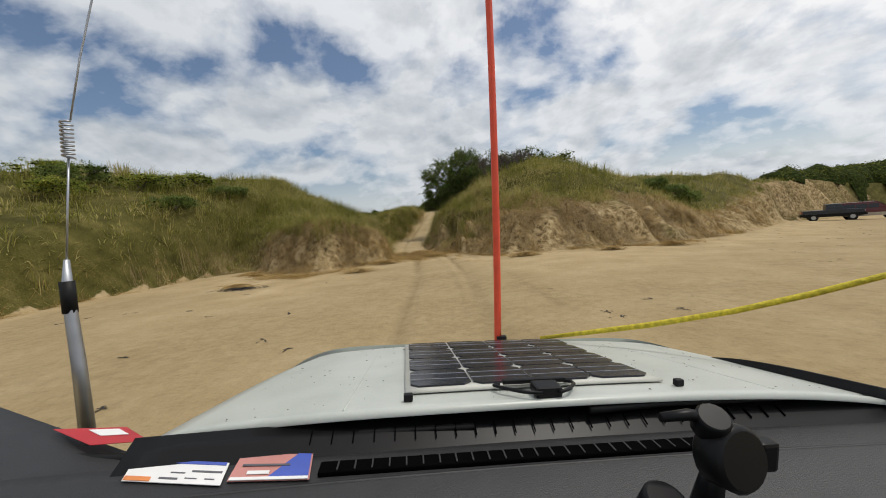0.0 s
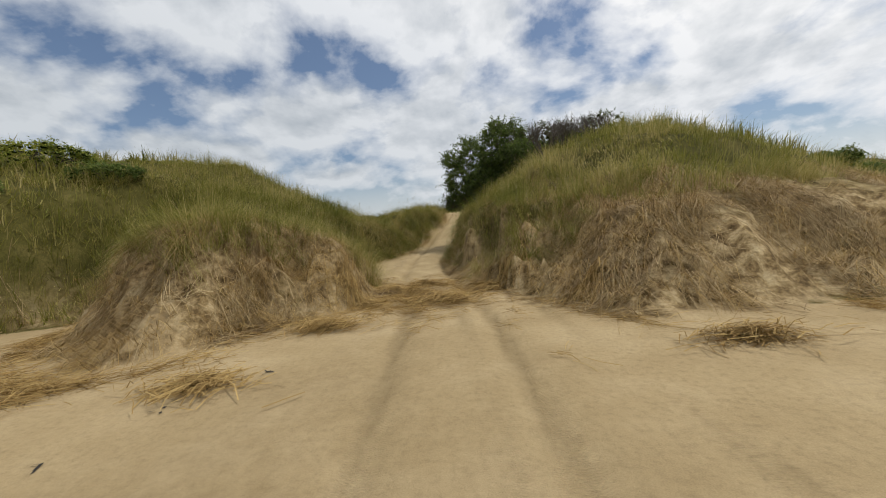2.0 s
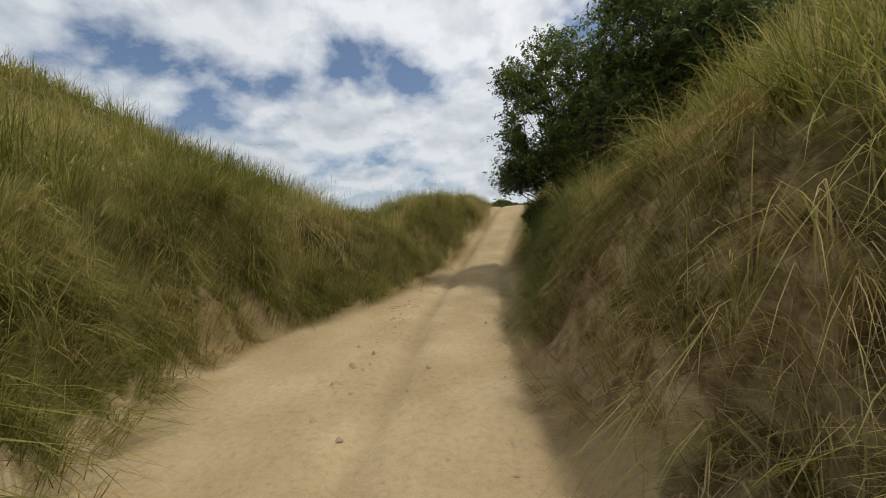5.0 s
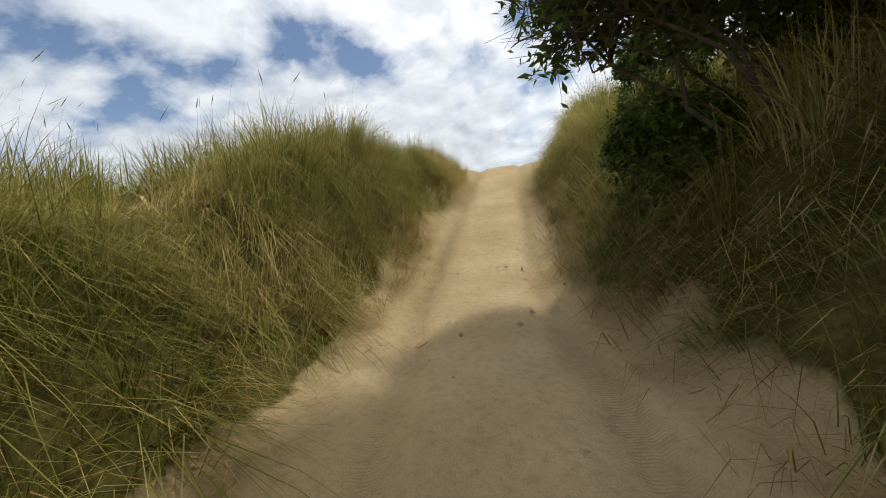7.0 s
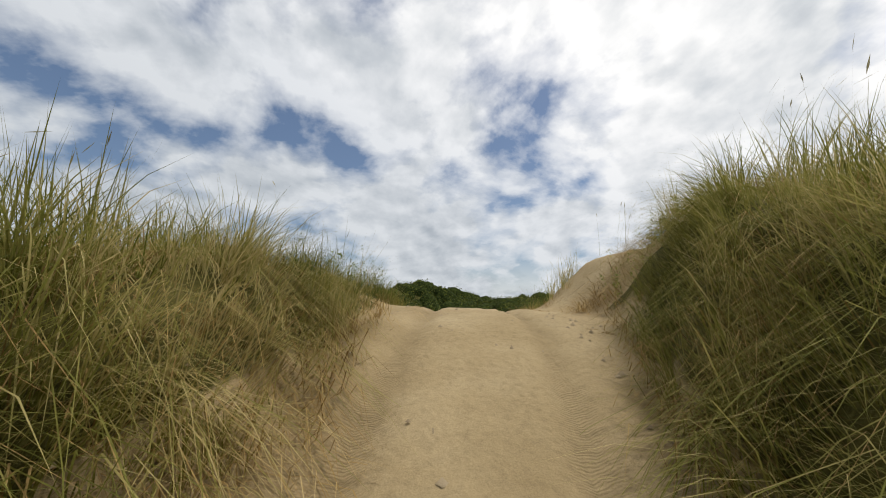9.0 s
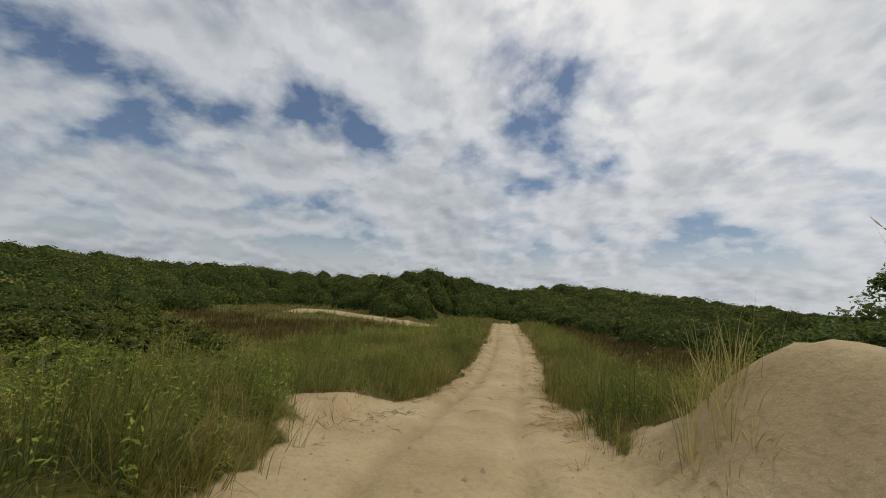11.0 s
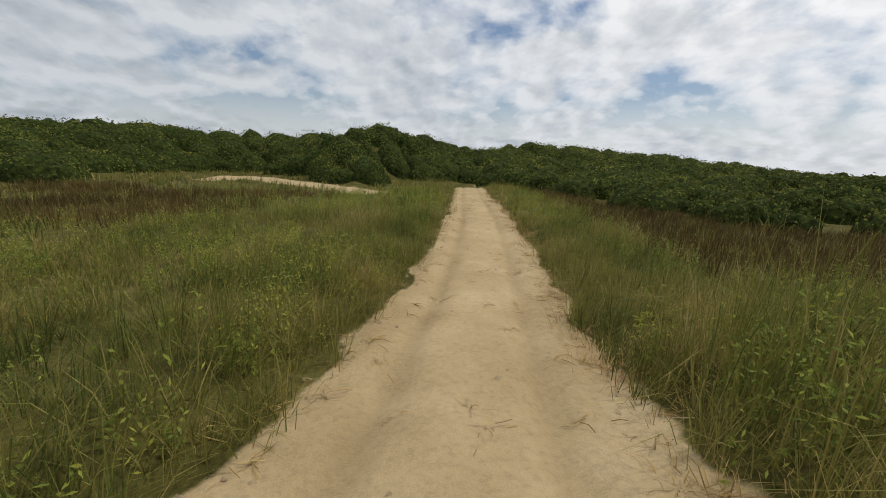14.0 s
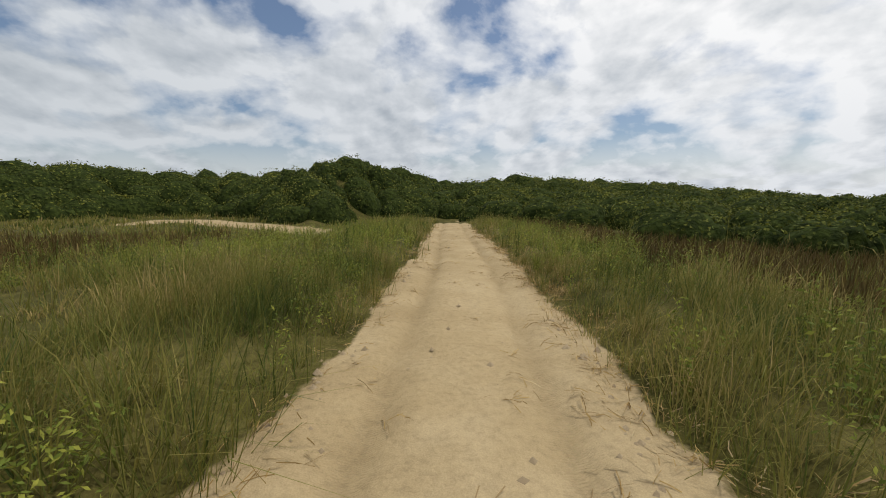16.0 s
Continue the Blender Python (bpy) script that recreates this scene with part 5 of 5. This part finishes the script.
SEAL = plain("black_seal", (0.01, 0.01, 0.01), 0.55)
BUG = plain("dirt_speck", (0.05, 0.04, 0.03), 0.9)


for m in (BLACK, SEAL, RUBBER):
    m.node_tree.nodes["Principled BSDF"].inputs["Specular IOR Level"].default_value = 0.2


# near-black and almost without sheen: the shade of an open slot as colour
SLOT_SHADE = plain("slot_shade", (0.002, 0.002, 0.002), 1.0)
SLOT_SHADE.node_tree.nodes["Principled BSDF"].inputs["Specular IOR Level"].default_value = 0.02


def box(bm, c, s, turn=None, bevel=0.0):
    """A box at c of size s in bm, turned by a matrix, its edges rounded."""
    made = bmesh.ops.create_cube(bm, size=1.0)["verts"]
    bmesh.ops.scale(bm, vec=s, verts=made)
    if bevel:
        made = list({v for f in bmesh.ops.bevel(bm, geom=list({e for v in made for e in v.link_edges}), offset=bevel, segments=2, affect="EDGES", profile=0.6)["faces"] for v in f.verts} | set(v for v in made if v.is_valid))
    if turn is not None:
        bmesh.ops.rotate(bm, cent=(0, 0, 0), matrix=turn, verts=made)
    bmesh.ops.translate(bm, vec=c, verts=made)
    return made


def sheet(bm, fn, nu, nv, thick=0.0):
    """A skin over u and v from 0 to 1 by fn(u, v), with a turned-down rim of that thickness."""
    g = [[bm.verts.new(fn(i / nu, j / nv)) for i in range(nu + 1)] for j in range(nv + 1)]
    for j in range(nv):
        for i in range(nu):
            bm.faces.new((g[j][i], g[j][i + 1], g[j + 1][i + 1], g[j + 1][i]))
    if thick:
        rim = [*g[0], *[r[-1] for r in g[1:]], *reversed(g[-1][:-1]), *[r[0] for r in reversed(g[1:-1])]]
        low = [bm.verts.new(v.co - Vector((0, 0, thick))) for v in rim]
        for i in range(len(rim)):
            k = (i + 1) % len(rim)
            bm.faces.new((rim[i], low[i], low[k], rim[k]))
    for f in bm.faces:
        f.smooth = True


def tube(bm, pts, radii, sides=8):
    """A round rod along pts."""
    pts = [Vector(p) for p in pts]
    rings = []
    for i, p in enumerate(pts):
        d = (pts[min(i + 1, len(pts) - 1)] - pts[max(i - 1, 0)]).normalized()
        q = d.to_track_quat("Z", "Y").to_matrix()
        r = radii[i] if isinstance(radii, (list, tuple)) else radii
        rings.append([bm.verts.new(p + q @ Vector((r * math.cos(2 * math.pi * k / sides), r * math.sin(2 * math.pi * k / sides), 0))) for k in range(sides)])
    for a, b in zip(rings, rings[1:]):
        for k in range(sides):
            f = bm.faces.new((a[k], a[(k + 1) % sides], b[(k + 1) % sides], b[k]))
            f.smooth = True
    bm.faces.new(rings[0][::-1])
    bm.faces.new(rings[-1])


def disc(bm, c, axis, r, depth, sides=20):
    """A short cylinder with rounded rims round an axis."""
    q = Vector(axis).to_track_quat("Z", "Y").to_matrix()
    c = Vector(c)
    prof = [(0.0, -0.5), (0.86, -0.5), (1.0, -0.36), (1.0, 0.36), (0.86, 0.5), (0.0, 0.5)]
    rings = [[bm.verts.new(c + q @ Vector((r * a * math.cos(2 * math.pi * k / sides), r * a * math.sin(2 * math.pi * k / sides), depth * h))) for k in range(sides)] for a, h in prof[1:-1]]
    for a, b in zip(rings, rings[1:]):
        for k in range(sides):
            bm.faces.new((a[k], a[(k + 1) % sides], b[(k + 1) % sides], b[k])).smooth = True
    bm.faces.new(rings[0][::-1])
    bm.faces.new(rings[-1])


START = view(*DRIVE[0][1:])
lean_axis = Vector((0, math.cos(radians(-4.1)), math.sin(radians(-4.1))))
CAR = Matrix.Translation(START.translation) @ Matrix.Rotation(radians(5.1), 4, lean_axis) @ Matrix.Rotation(radians(6.0), 4, "Z")
car = new("off_road_car")
car.matrix_world = CAR @ Matrix.Translation((0, 0, -1.55))
tagged(car, "dusty white off-road car standing on the beach sand", "car")
UP = 1.55  # the parts are laid out from the eye's height
CX = 0.38  # the car's middle


def put(name, fn, mat, parent=None, label=""):
    """A part of the car from a function that fills a bmesh, laid out from the eye."""
    bm = bmesh.new()
    fn(bm)
    bmesh.ops.translate(bm, vec=(0, 0, UP), verts=bm.verts[:])
    bmesh.ops.recalc_face_normals(bm, faces=bm.faces[:])
    return part(name, bm, mat, parent or car, label)


def bonnet_z(x, y):
    s = (x - CX) / 0.95
    return -0.405 - 0.165 * (y - 0.76) - 0.05 * s**4 - 0.012 * s * s - 0.05 * max(0, (y - 1.5) / 0.25) ** 2


def bonnet_at(u, v):
    s = 2 * u - 1
    wide = 0.93 - 0.11 * v - 0.05 * v**4
    front = 1.76 - 0.10 * abs(s) ** 2.5 - 0.22 * abs(s) ** 8
    rear = 0.765 - 0.03 * s * s + 0.09 * max(0.0, -s) ** 3
    y = rear + (front - rear) * v
    x = CX + s * wide
    return Vector((x, y, bonnet_z(x, y)))


bonnet = put("bonnet", lambda bm: sheet(bm, bonnet_at, 40, 24, 0.012), WHITE, label="dusty white bonnet with dark specks")
for side in (-0.52, 0.55):
    put("bonnet_crease", lambda bm, side=side: tube(bm, [(CX + side * (1 - 0.08 * t), 0.80 + 0.85 * t, bonnet_z(CX + side, 0.80 + 0.85 * t) - 0.001) for t in [k / 10 for k in range(11)]], 0.0035, 6), WHITE, bonnet)


def specks(bm):
    r = random.Random(5)
    for _ in range(240):
        x, y = CX + r.uniform(-0.8, 0.75), r.uniform(0.8, 1.6)
        s, a = r.uniform(0.0010, 0.0034) * r.uniform(0.6, 1.2), r.uniform(0, 3.14)
        z = bonnet_z(x, y) + 0.0015
        vs = [bm.verts.new((x + s * math.cos(a + k * 1.047) * r.uniform(0.5, 1.6), y + s * math.sin(a + k * 1.047), z)) for k in range(6)]
        bm.faces.new(vs)


tagged(put("dirt_specks", specks, BUG, bonnet), kind="stuff")


# solar panel: a backing sheet, sixteen cells with cut corners, bus lines, clips, junction box and lead
def on(x, y, h):
    return (x, y, bonnet_z(x, y) + h)


def backing(bm):
    sheet(bm, lambda u, v: Vector(on(-0.002 + 0.684 * u, 0.872 + 0.706 * v, 0.010)), 12, 12, 0.006)


panel = put("solar_panel", backing, SHEET, label="thin solar panel of dark cells on a white sheet")
pitch = 0.166


def cell(i, j):
    def fill(bm):
        x0, y0, s, k = 0.012 + pitch * i, 0.90 + pitch * j, 0.159, 0.02
        outline = [(x0 + k, y0), (x0 + s - k, y0), (x0 + s, y0 + k), (x0 + s, y0 + s - k), (x0 + s - k, y0 + s), (x0 + k, y0 + s), (x0, y0 + s - k), (x0, y0 + k)]
        top = [bm.verts.new(on(x, y, 0.0155)) for x, y in outline]
        low = [bm.verts.new(on(x, y, 0.011)) for x, y in outline]
        bm.faces.new(top)
        for a in range(8):
            bm.faces.new((top[a], low[a], low[(a + 1) % 8], top[(a + 1) % 8]))
    return fill


for i in range(4):
    for j in range(4):
        one = put("solar_cell", cell(i, j), CELL, panel)
        for q in (0.33, 0.67):
            put("bus_line", lambda bm, i=i, j=j, q=q: box(bm, on(0.012 + pitch * i + 0.0795, 0.90 + pitch * j + 0.159 * q, 0.0165), (0.158, 0.0013, 0.001)), SILVER, panel)
for x, y in ((0.005, 0.83), (0.70, 0.84)):
    put("corner_clip", lambda bm, x=x, y=y: box(bm, on(x, y, 0.010), (0.022, 0.016, 0.018), bevel=0.004), BLACK, panel, "black corner clip")
put("junction_box", lambda bm: box(bm, on(0.335, 0.815, 0.016), (0.066, 0.05, 0.026), bevel=0.008), BLACK, panel, "black junction box")
put("lead_cover", lambda bm: box(bm, on(0.325, 0.872, 0.022), (0.165, 0.016, 0.012), bevel=0.004), BLACK, panel)
put("lead", lambda bm: tube(bm, [on(0.335 + dx, 0.815 + dy, 0.016) for dx, dy in ((-0.02, -0.03), (-0.06, -0.015), (-0.10, 0.025), (-0.115, 0.05), (-0.10, 0.058))], 0.0045), BLACK, panel)
put("lead", lambda bm: tube(bm, [on(0.335 + dx, 0.815 + dy, 0.016) for dx, dy in ((0.02, -0.03), (0.055, -0.01), (0.085, 0.03), (0.088, 0.052), (0.07, 0.058))], 0.0045), BLACK, panel)

# flag pole, aerial and rope
put("flag_pole", lambda bm: tube(bm, [(0.46 - 0.05 * t * t - 0.012 * t, 1.74 + 0.11 * t, -0.60 + 2.1 * t) for t in [k / 12 for k in range(13)]], 0.0175, 10), ORANGE, label="thin orange flag pole clipped to the bumper")
put("pole_clip", lambda bm: box(bm, (0.475, 1.735, -0.572), (0.05, 0.03, 0.02), bevel=0.005), BLACK)
aerial = put("aerial", lambda bm: tube(bm, [(-0.921, 1.113, -0.60), (-0.944, 1.129, -0.401), (-0.972, 1.144, -0.20), (-0.977, 1.154, -0.106)], [0.020, 0.018, 0.015, 0.007]), STEEL, label="steel aerial with a spring coil")
put("aerial_collar", lambda bm: tube(bm, [(-0.966, 1.141, -0.26), (-0.974, 1.146, -0.168)], 0.0185), SEAL, aerial)


def whip(bm):
    a, b = Vector((-0.977, 1.154, -0.106)), Vector((-0.969, 1.174, 0.188))
    tube(bm, [a, b], 0.0028, 6)
    coil = [b + Vector((0.013 * math.cos(k * 0.6), 0.013 * math.sin(k * 0.6), 0.105 * k / 94)) for k in range(95)]
    tube(bm, coil, 0.0032, 5)
    tube(bm, [coil[-1], (-0.935, 1.19, 0.47), (-0.89, 1.20, 0.68), (-0.84, 1.21, 0.86)], 0.0026, 6)


put("whip", whip, STEEL, aerial)
put("rope", lambda bm: tube(bm, [(0.626, 1.60, -0.535), (0.80, 1.44, -0.462), (0.974, 1.33, -0.406), (1.176, 1.164, -0.314), (1.33, 1.05, -0.235), (1.454, 0.945, -0.158), (1.60, 0.80, -0.06)],
                            [0.008, 0.011, 0.012, 0.011, 0.011, 0.010, 0.010], 7), YELLOW, label="yellow rope tied off at the bumper")

# cowl grille behind the bonnet, with its slats; wiper
put("cowl", lambda bm: sheet(bm, lambda u, v: Vector((CX - 0.93 + 1.86 * u, 0.70 + 0.10 * v - 0.03 * (2 * u - 1) ** 2, -0.487 + 0.05 * v)), 24, 3, 0.03), BLACK)
for k in range(26):
    put("cowl_slat", lambda bm, k=k: box(bm, (CX - 0.58 + 0.044 * k, 0.757, -0.452), (0.002, 0.030, 0.004), Matrix.Rotation(radians(27), 3, "X")), SLOT_SHADE)
put("wiper", lambda bm: tube(bm, [(-0.55, 0.80, -0.468), (-0.2, 0.775, -0.455), (0.15, 0.765, -0.452)], 0.007), SEAL)
put("wiper", lambda bm: tube(bm, [(0.42, 0.765, -0.43), (0.62, 0.775, -0.428), (1.0, 0.79, -0.44)], 0.008), SEAL)


# dashboard with its demister slot
def dash_at(u, v):
    x = -1.30 + 2.90 * u
    return Vector((x, 0.14 + (0.61 - 0.04 * ((x - CX) / 1.2) ** 2) * v, -0.475 - 0.10 * (1 - v) ** 2.2 + 0.006 * math.sin(9 * v)))


dash = put("dashboard", lambda bm: sheet(bm, dash_at, 30, 18, 0.12), DASH, label="dark grey moulded vinyl dashboard")
# a solid bar, its black colour standing for the shade in the opening
slot = put("demister_slot", lambda bm: box(bm, (0.245, 0.676, -0.4665), (0.82, 0.034, 0.010), bevel=0.003), SLOT_SHADE, dash)
for k in range(24):
    put("slot_rib", lambda bm, k=k: box(bm, (-0.13 + 0.0325 * k, 0.676, -0.4615), (0.003, 0.026, 0.004)), DASH, dash)
put("dash_ridge", lambda bm: tube(bm, [(-0.6 + 0.1 * k, 0.652 - 0.04 * ((-0.6 + 0.1 * k - CX) / 1.2) ** 2, -0.474) for k in range(20)], 0.005, 6), DASH, dash)
put("windscreen_seal", lambda bm: tube(bm, [(-1.15, 1.02, -0.44), (-0.98, 0.93, -0.47), (-0.80, 0.835, -0.49), (-0.70, 0.80, -0.49), (-0.4, 0.76, -0.487), (0.2, 0.735, -0.485), (0.9, 0.755, -0.485), (1.4, 0.75, -0.485)], 0.011), SEAL)
put("pillar_trim", lambda bm: sheet(bm, lambda u, v: Vector((-1.30 + 0.80 * u, 1.10 - 0.335 * u, -0.43 - 0.062 * u)).lerp(Vector((-1.2 + 0.8 * u, 0.35 + 0.27 * u, -0.50 + 0.012 * u)), v), 8, 6, 0.04), DASH)


# phone holder: cup, ball, arm and claw
holder = put("phone_holder", lambda bm: disc(bm, (0.487, 0.478, -0.352), (0.15, -1, 0.25), 0.048, 0.05), BLACK, label="black suction-cup phone holder")
put("holder_ball", lambda bm: disc(bm, (0.462, 0.487, -0.305), (-0.2, -0.6, 1), 0.024, 0.04, 16), BLACK, holder)
put("holder_arm", lambda bm: tube(bm, [(0.455, 0.49, -0.30), (0.43, 0.492, -0.292), (0.385, 0.495, -0.296)], [0.012, 0.009, 0.007]), BLACK, holder)
put("holder_claw", lambda bm: box(bm, (0.541, 0.474, -0.351), (0.030, 0.024, 0.046), bevel=0.006), BLACK, holder)
put("holder_foot", lambda bm: tube(bm, [(0.487, 0.50, -0.38), (0.50, 0.53, -0.50)], [0.016, 0.028]), BLACK, holder)
put("holder_knob", lambda bm: disc(bm, (0.376, 0.47, -0.425), (0.1, -0.4, 1), 0.034, 0.05), BLACK, holder)


# passes and tickets lying on the dash, and a sticker on the glass's foot
def quad(bm, pts, z, up=0.0012):
    top = [bm.verts.new((x, y, z + up)) for x, y in pts]
    low = [bm.verts.new((x, y, z)) for x, y in pts]
    bm.faces.new(top)
    for k in range(len(pts)):
        bm.faces.new((top[k], low[k], low[(k + 1) % len(pts)], top[(k + 1) % len(pts)]))


def inner(pts, u0, v0, u1, v1):
    a, b, c, d = [Vector(p) for p in pts]

    def at(u, v):
        return (a.lerp(b, u)).lerp(d.lerp(c, u), v)
    return [tuple(at(u, v)) for u, v in ((u0, v0), (u1, v0), (u1, v1), (u0, v1))]


TICKET = ((-0.515, 0.682), (-0.331, 0.651), (-0.343, 0.713), (-0.534, 0.744))
PASS = ((-0.324, 0.660), (-0.177, 0.650), (-0.188, 0.725), (-0.330, 0.738))
Z_CARD = -0.467
ticket = put("ticket", lambda bm: quad(bm, TICKET, Z_CARD), CARD, label="white paper ticket with an orange corner")
put("ticket_corner", lambda bm: quad(bm, inner(TICKET, 0.01, 0.02, 0.28, 0.2), Z_CARD + 0.0014), CARD_ORANGE, ticket)
put("ticket_band", lambda bm: quad(bm, inner(TICKET, 0.2, 0.86, 0.98, 0.99), Z_CARD + 0.0014), CARD_BLUE, ticket)
for u0, v0, u1, v1 in ((0.36, 0.14, 0.55, 0.22), (0.62, 0.2, 0.74, 0.24), (0.82, 0.2, 0.92, 0.24), (0.45, 0.42, 0.6, 0.47), (0.66, 0.5, 0.97, 0.58)):
    put("print_bar", lambda bm, q=(u0, v0, u1, v1): quad(bm, inner(TICKET, *q), Z_CARD + 0.0014, 0.0006), INK, ticket)
pass_card = put("pass_card", lambda bm: quad(bm, PASS, Z_CARD), CARD_PINK, label="pink and blue plastic pass in a clear sleeve")
put("pass_swoosh", lambda bm: quad(bm, [*inner(PASS, 0.45, 0.02, 0.98, 0.98)[:3], *[tuple(Vector(inner(PASS, 0, 0, 1, 1)[3]).lerp(Vector(inner(PASS, 0, 0, 1, 1)[2]), 0.8))[:2] for _ in range(1)]], Z_CARD + 0.0014), CARD_BLUE, pass_card)
put("pass_edge", lambda bm: quad(bm, inner(PASS, 0.02, 0.0, 0.98, 0.1), Z_CARD + 0.0022), CARD, pass_card)
put("number_patch", lambda bm: quad(bm, inner(PASS, 0.2, 0.2, 0.48, 0.32), Z_CARD + 0.0022), CARD, pass_card)
put("print_bar", lambda bm: quad(bm, inner(PASS, 0.1, 0.5, 0.72, 0.57), Z_CARD + 0.0022), INK, pass_card)
STICK = ((-0.657, 0.797), (-0.545, 0.801), (-0.632, 0.862), (-0.789, 0.869))
sticker = put("red_sticker", lambda bm: quad(bm, STICK, -0.463), CARD_RED, label="red permit sticker with a white patch")
put("sticker_patch", lambda bm: quad(bm, inner(STICK, 0.42, 0.45, 0.85, 0.85), -0.4614), CARD, sticker)


# the body under the bonnet, right-hand flare and wheels
def body_at(u, v):
    a = 2 * math.pi * u
    s, c = math.sin(a), math.cos(a)
    x = CX + 0.86 * abs(c) ** 0.22 * math.copysign(1, c)
    y = -0.55 + 2.2 * abs(s) ** 0.22 * math.copysign(1, s)
    z = -0.56 - 0.62 * v - (0.0 if y > 0.7 else 0.03)
    return Vector((x + 0.03 * math.sin(3.14 * v) * math.copysign(1, c), y, z))


put("body", lambda bm: sheet(bm, body_at, 64, 6), WHITE)
put("floor_pan", lambda bm: box(bm, (CX, -0.55, -1.15), (1.66, 4.3, 0.05), bevel=0.02), BLACK)
put("fender_flare", lambda bm: sheet(bm, lambda u, v: Vector((CX + 0.80 + 0.13 * v, 0.72 + 0.62 * u, -0.405 - 0.10 * u - 0.10 * v * v - 0.05 * u**4)), 14, 6, 0.04), SEAL, label="grey rubber fender flare")
for sx in (-0.74, 0.74):
    for sy in (1.0, -1.75):
        foot = CAR @ Vector((CX + sx, sy, -1.2))
        drop = (float(land(foot.x, foot.y)) + 0.345 - foot.z) / math.cos(radians(5.1))
        c = (CX + sx, sy, -1.2 + drop)
        wheel = put("wheel", lambda bm, c=c: disc(bm, c, (1, 0, 0), 0.21, 0.235, 18), STEEL)
        put("tyre", lambda bm, c=c: disc(bm, c, (1, 0, 0), 0.37, 0.23, 28), RUBBER, wheel)


# ---------------------------------------------------------------- cars parked along the beach
GLASS = plain("dark_car_glass", (0.02, 0.024, 0.028), 0.12)
MAROON = plain("maroon_paint", (0.10, 0.018, 0.02), 0.3)
CREAM = plain("pale_gold_paint", (0.42, 0.37, 0.29), 0.35)
NAVY = plain("dark_blue_paint", (0.018, 0.024, 0.035), 0.3)


def side_shape(bm, outline, half, tuck=0.0, z_tuck=1.0):
    """A body whose side view is the outline (x, z), as wide as twice half, drawn in above z_tuck."""
    def w(z):
        return half - tuck * max(0.0, z - z_tuck)
    l = [bm.verts.new((x, -w(z), z)) for x, z in outline]
    r = [bm.verts.new((x, w(z), z)) for x, z in outline]
    bm.faces.new(l)
    bm.faces.new(r[::-1])
    n = len(outline)
    for k in range(n):
        bm.faces.new((l[k], r[k], r[(k + 1) % n], l[(k + 1) % n]))
    bmesh.ops.recalc_face_normals(bm, faces=bm.faces[:])


def raw(name, fn, mat, parent, label=""):
    bm = bmesh.new()
    fn(bm)
    return part(name, bm, mat, parent, label)


def wagon(x, y, turn, body, lower, label, ute):
    """A four-wheel drive seen far off: a boxy wagon, or a pick-up with an open tray."""
    thing = new("parked_car")
    thing.location, thing.rotation_euler = (x, y, float(land(x, y))), (0, 0, radians(turn))
    tagged(thing, label, "car", "cars parked on the beach")
    raw("lower_body", lambda bm: side_shape(bm, [(-2.25, 0.5), (-2.3, 0.75), (2.28, 0.75), (2.3, 0.5), (1.9, 0.42), (-1.9, 0.42)], 0.88), lower, thing)
    if ute:
        raw("upper_body", lambda bm: side_shape(bm, [(-2.2, 0.754), (-2.2, 1.12), (-0.5, 1.12), (-0.45, 1.70), (0.55, 1.72), (1.05, 1.14), (2.2, 1.05), (2.25, 0.754)], 0.86, 0.16, 1.1), body, thing)
        spans = ((-0.35, 0.15), (0.22, 0.72))
    else:
        raw("upper_body", lambda bm: side_shape(bm, [(-2.25, 0.754), (-2.25, 1.15), (-2.1, 1.82), (0.35, 1.84), (0.98, 1.2), (2.15, 1.08), (2.25, 0.754)], 0.87, 0.14, 1.15), body, thing)
        spans = ((-1.95, -1.2), (-1.12, -0.35), (-0.28, 0.42))
        for k in range(6):
            raw("roof_bar", lambda bm, k=k: box(bm, (-1.9 + 0.4 * k, 0, 1.9), (0.04, 1.3, 0.03)), BLACK, thing)
    for a, b in spans:
        for s in (-1, 1):
            raw("side_window", lambda bm, a=a, b=b, s=s: box(bm, ((a + b) / 2, s * 0.815, 1.43), (b - a, 0.05, 0.42), Matrix.Rotation(radians(s * 8), 3, "X"), 0.02), GLASS, thing)
    raw("windscreen", lambda bm: box(bm, (0.80, 0, 1.47) if not ute else (0.84, 0, 1.44), (0.02, 1.36, 0.62), Matrix.Rotation(radians(-43), 3, "Y")), GLASS, thing)
    raw("bumper", lambda bm: box(bm, (2.33, 0, 0.58), (0.16, 1.7, 0.2), bevel=0.03), BLACK, thing)
    raw("bumper", lambda bm: box(bm, (-2.33, 0, 0.58), (0.14, 1.7, 0.18), bevel=0.03), BLACK, thing)
    for s in (-1, 1):
        raw("headlight", lambda bm, s=s: box(bm, (2.26, s * 0.64, 0.9), (0.04, 0.26, 0.16), bevel=0.01), SILVER, thing)
        raw("tail_light", lambda bm, s=s: box(bm, (-2.27, s * 0.74, 0.98), (0.03, 0.12, 0.24), bevel=0.01), CARD_RED, thing)
        for q in (-1.38, 1.42):
            wheel = raw("wheel", lambda bm, s=s, q=q: disc(bm, (q, s * 0.78, 0.37), (0, 1, 0), 0.22, 0.235, 16), STEEL, thing)
            raw("tyre", lambda bm, s=s, q=q: disc(bm, (q, s * 0.78, 0.37), (0, 1, 0), 0.37, 0.22, 24), RUBBER, wheel)
    return thing


wagon(44.2, 37.2, -38, MAROON, CREAM, "maroon and pale gold boxy wagon parked on the sand", False)
wagon(41.0, 38.0, -40, NAVY, BLACK, "dark blue pick-up parked on the sand", True)
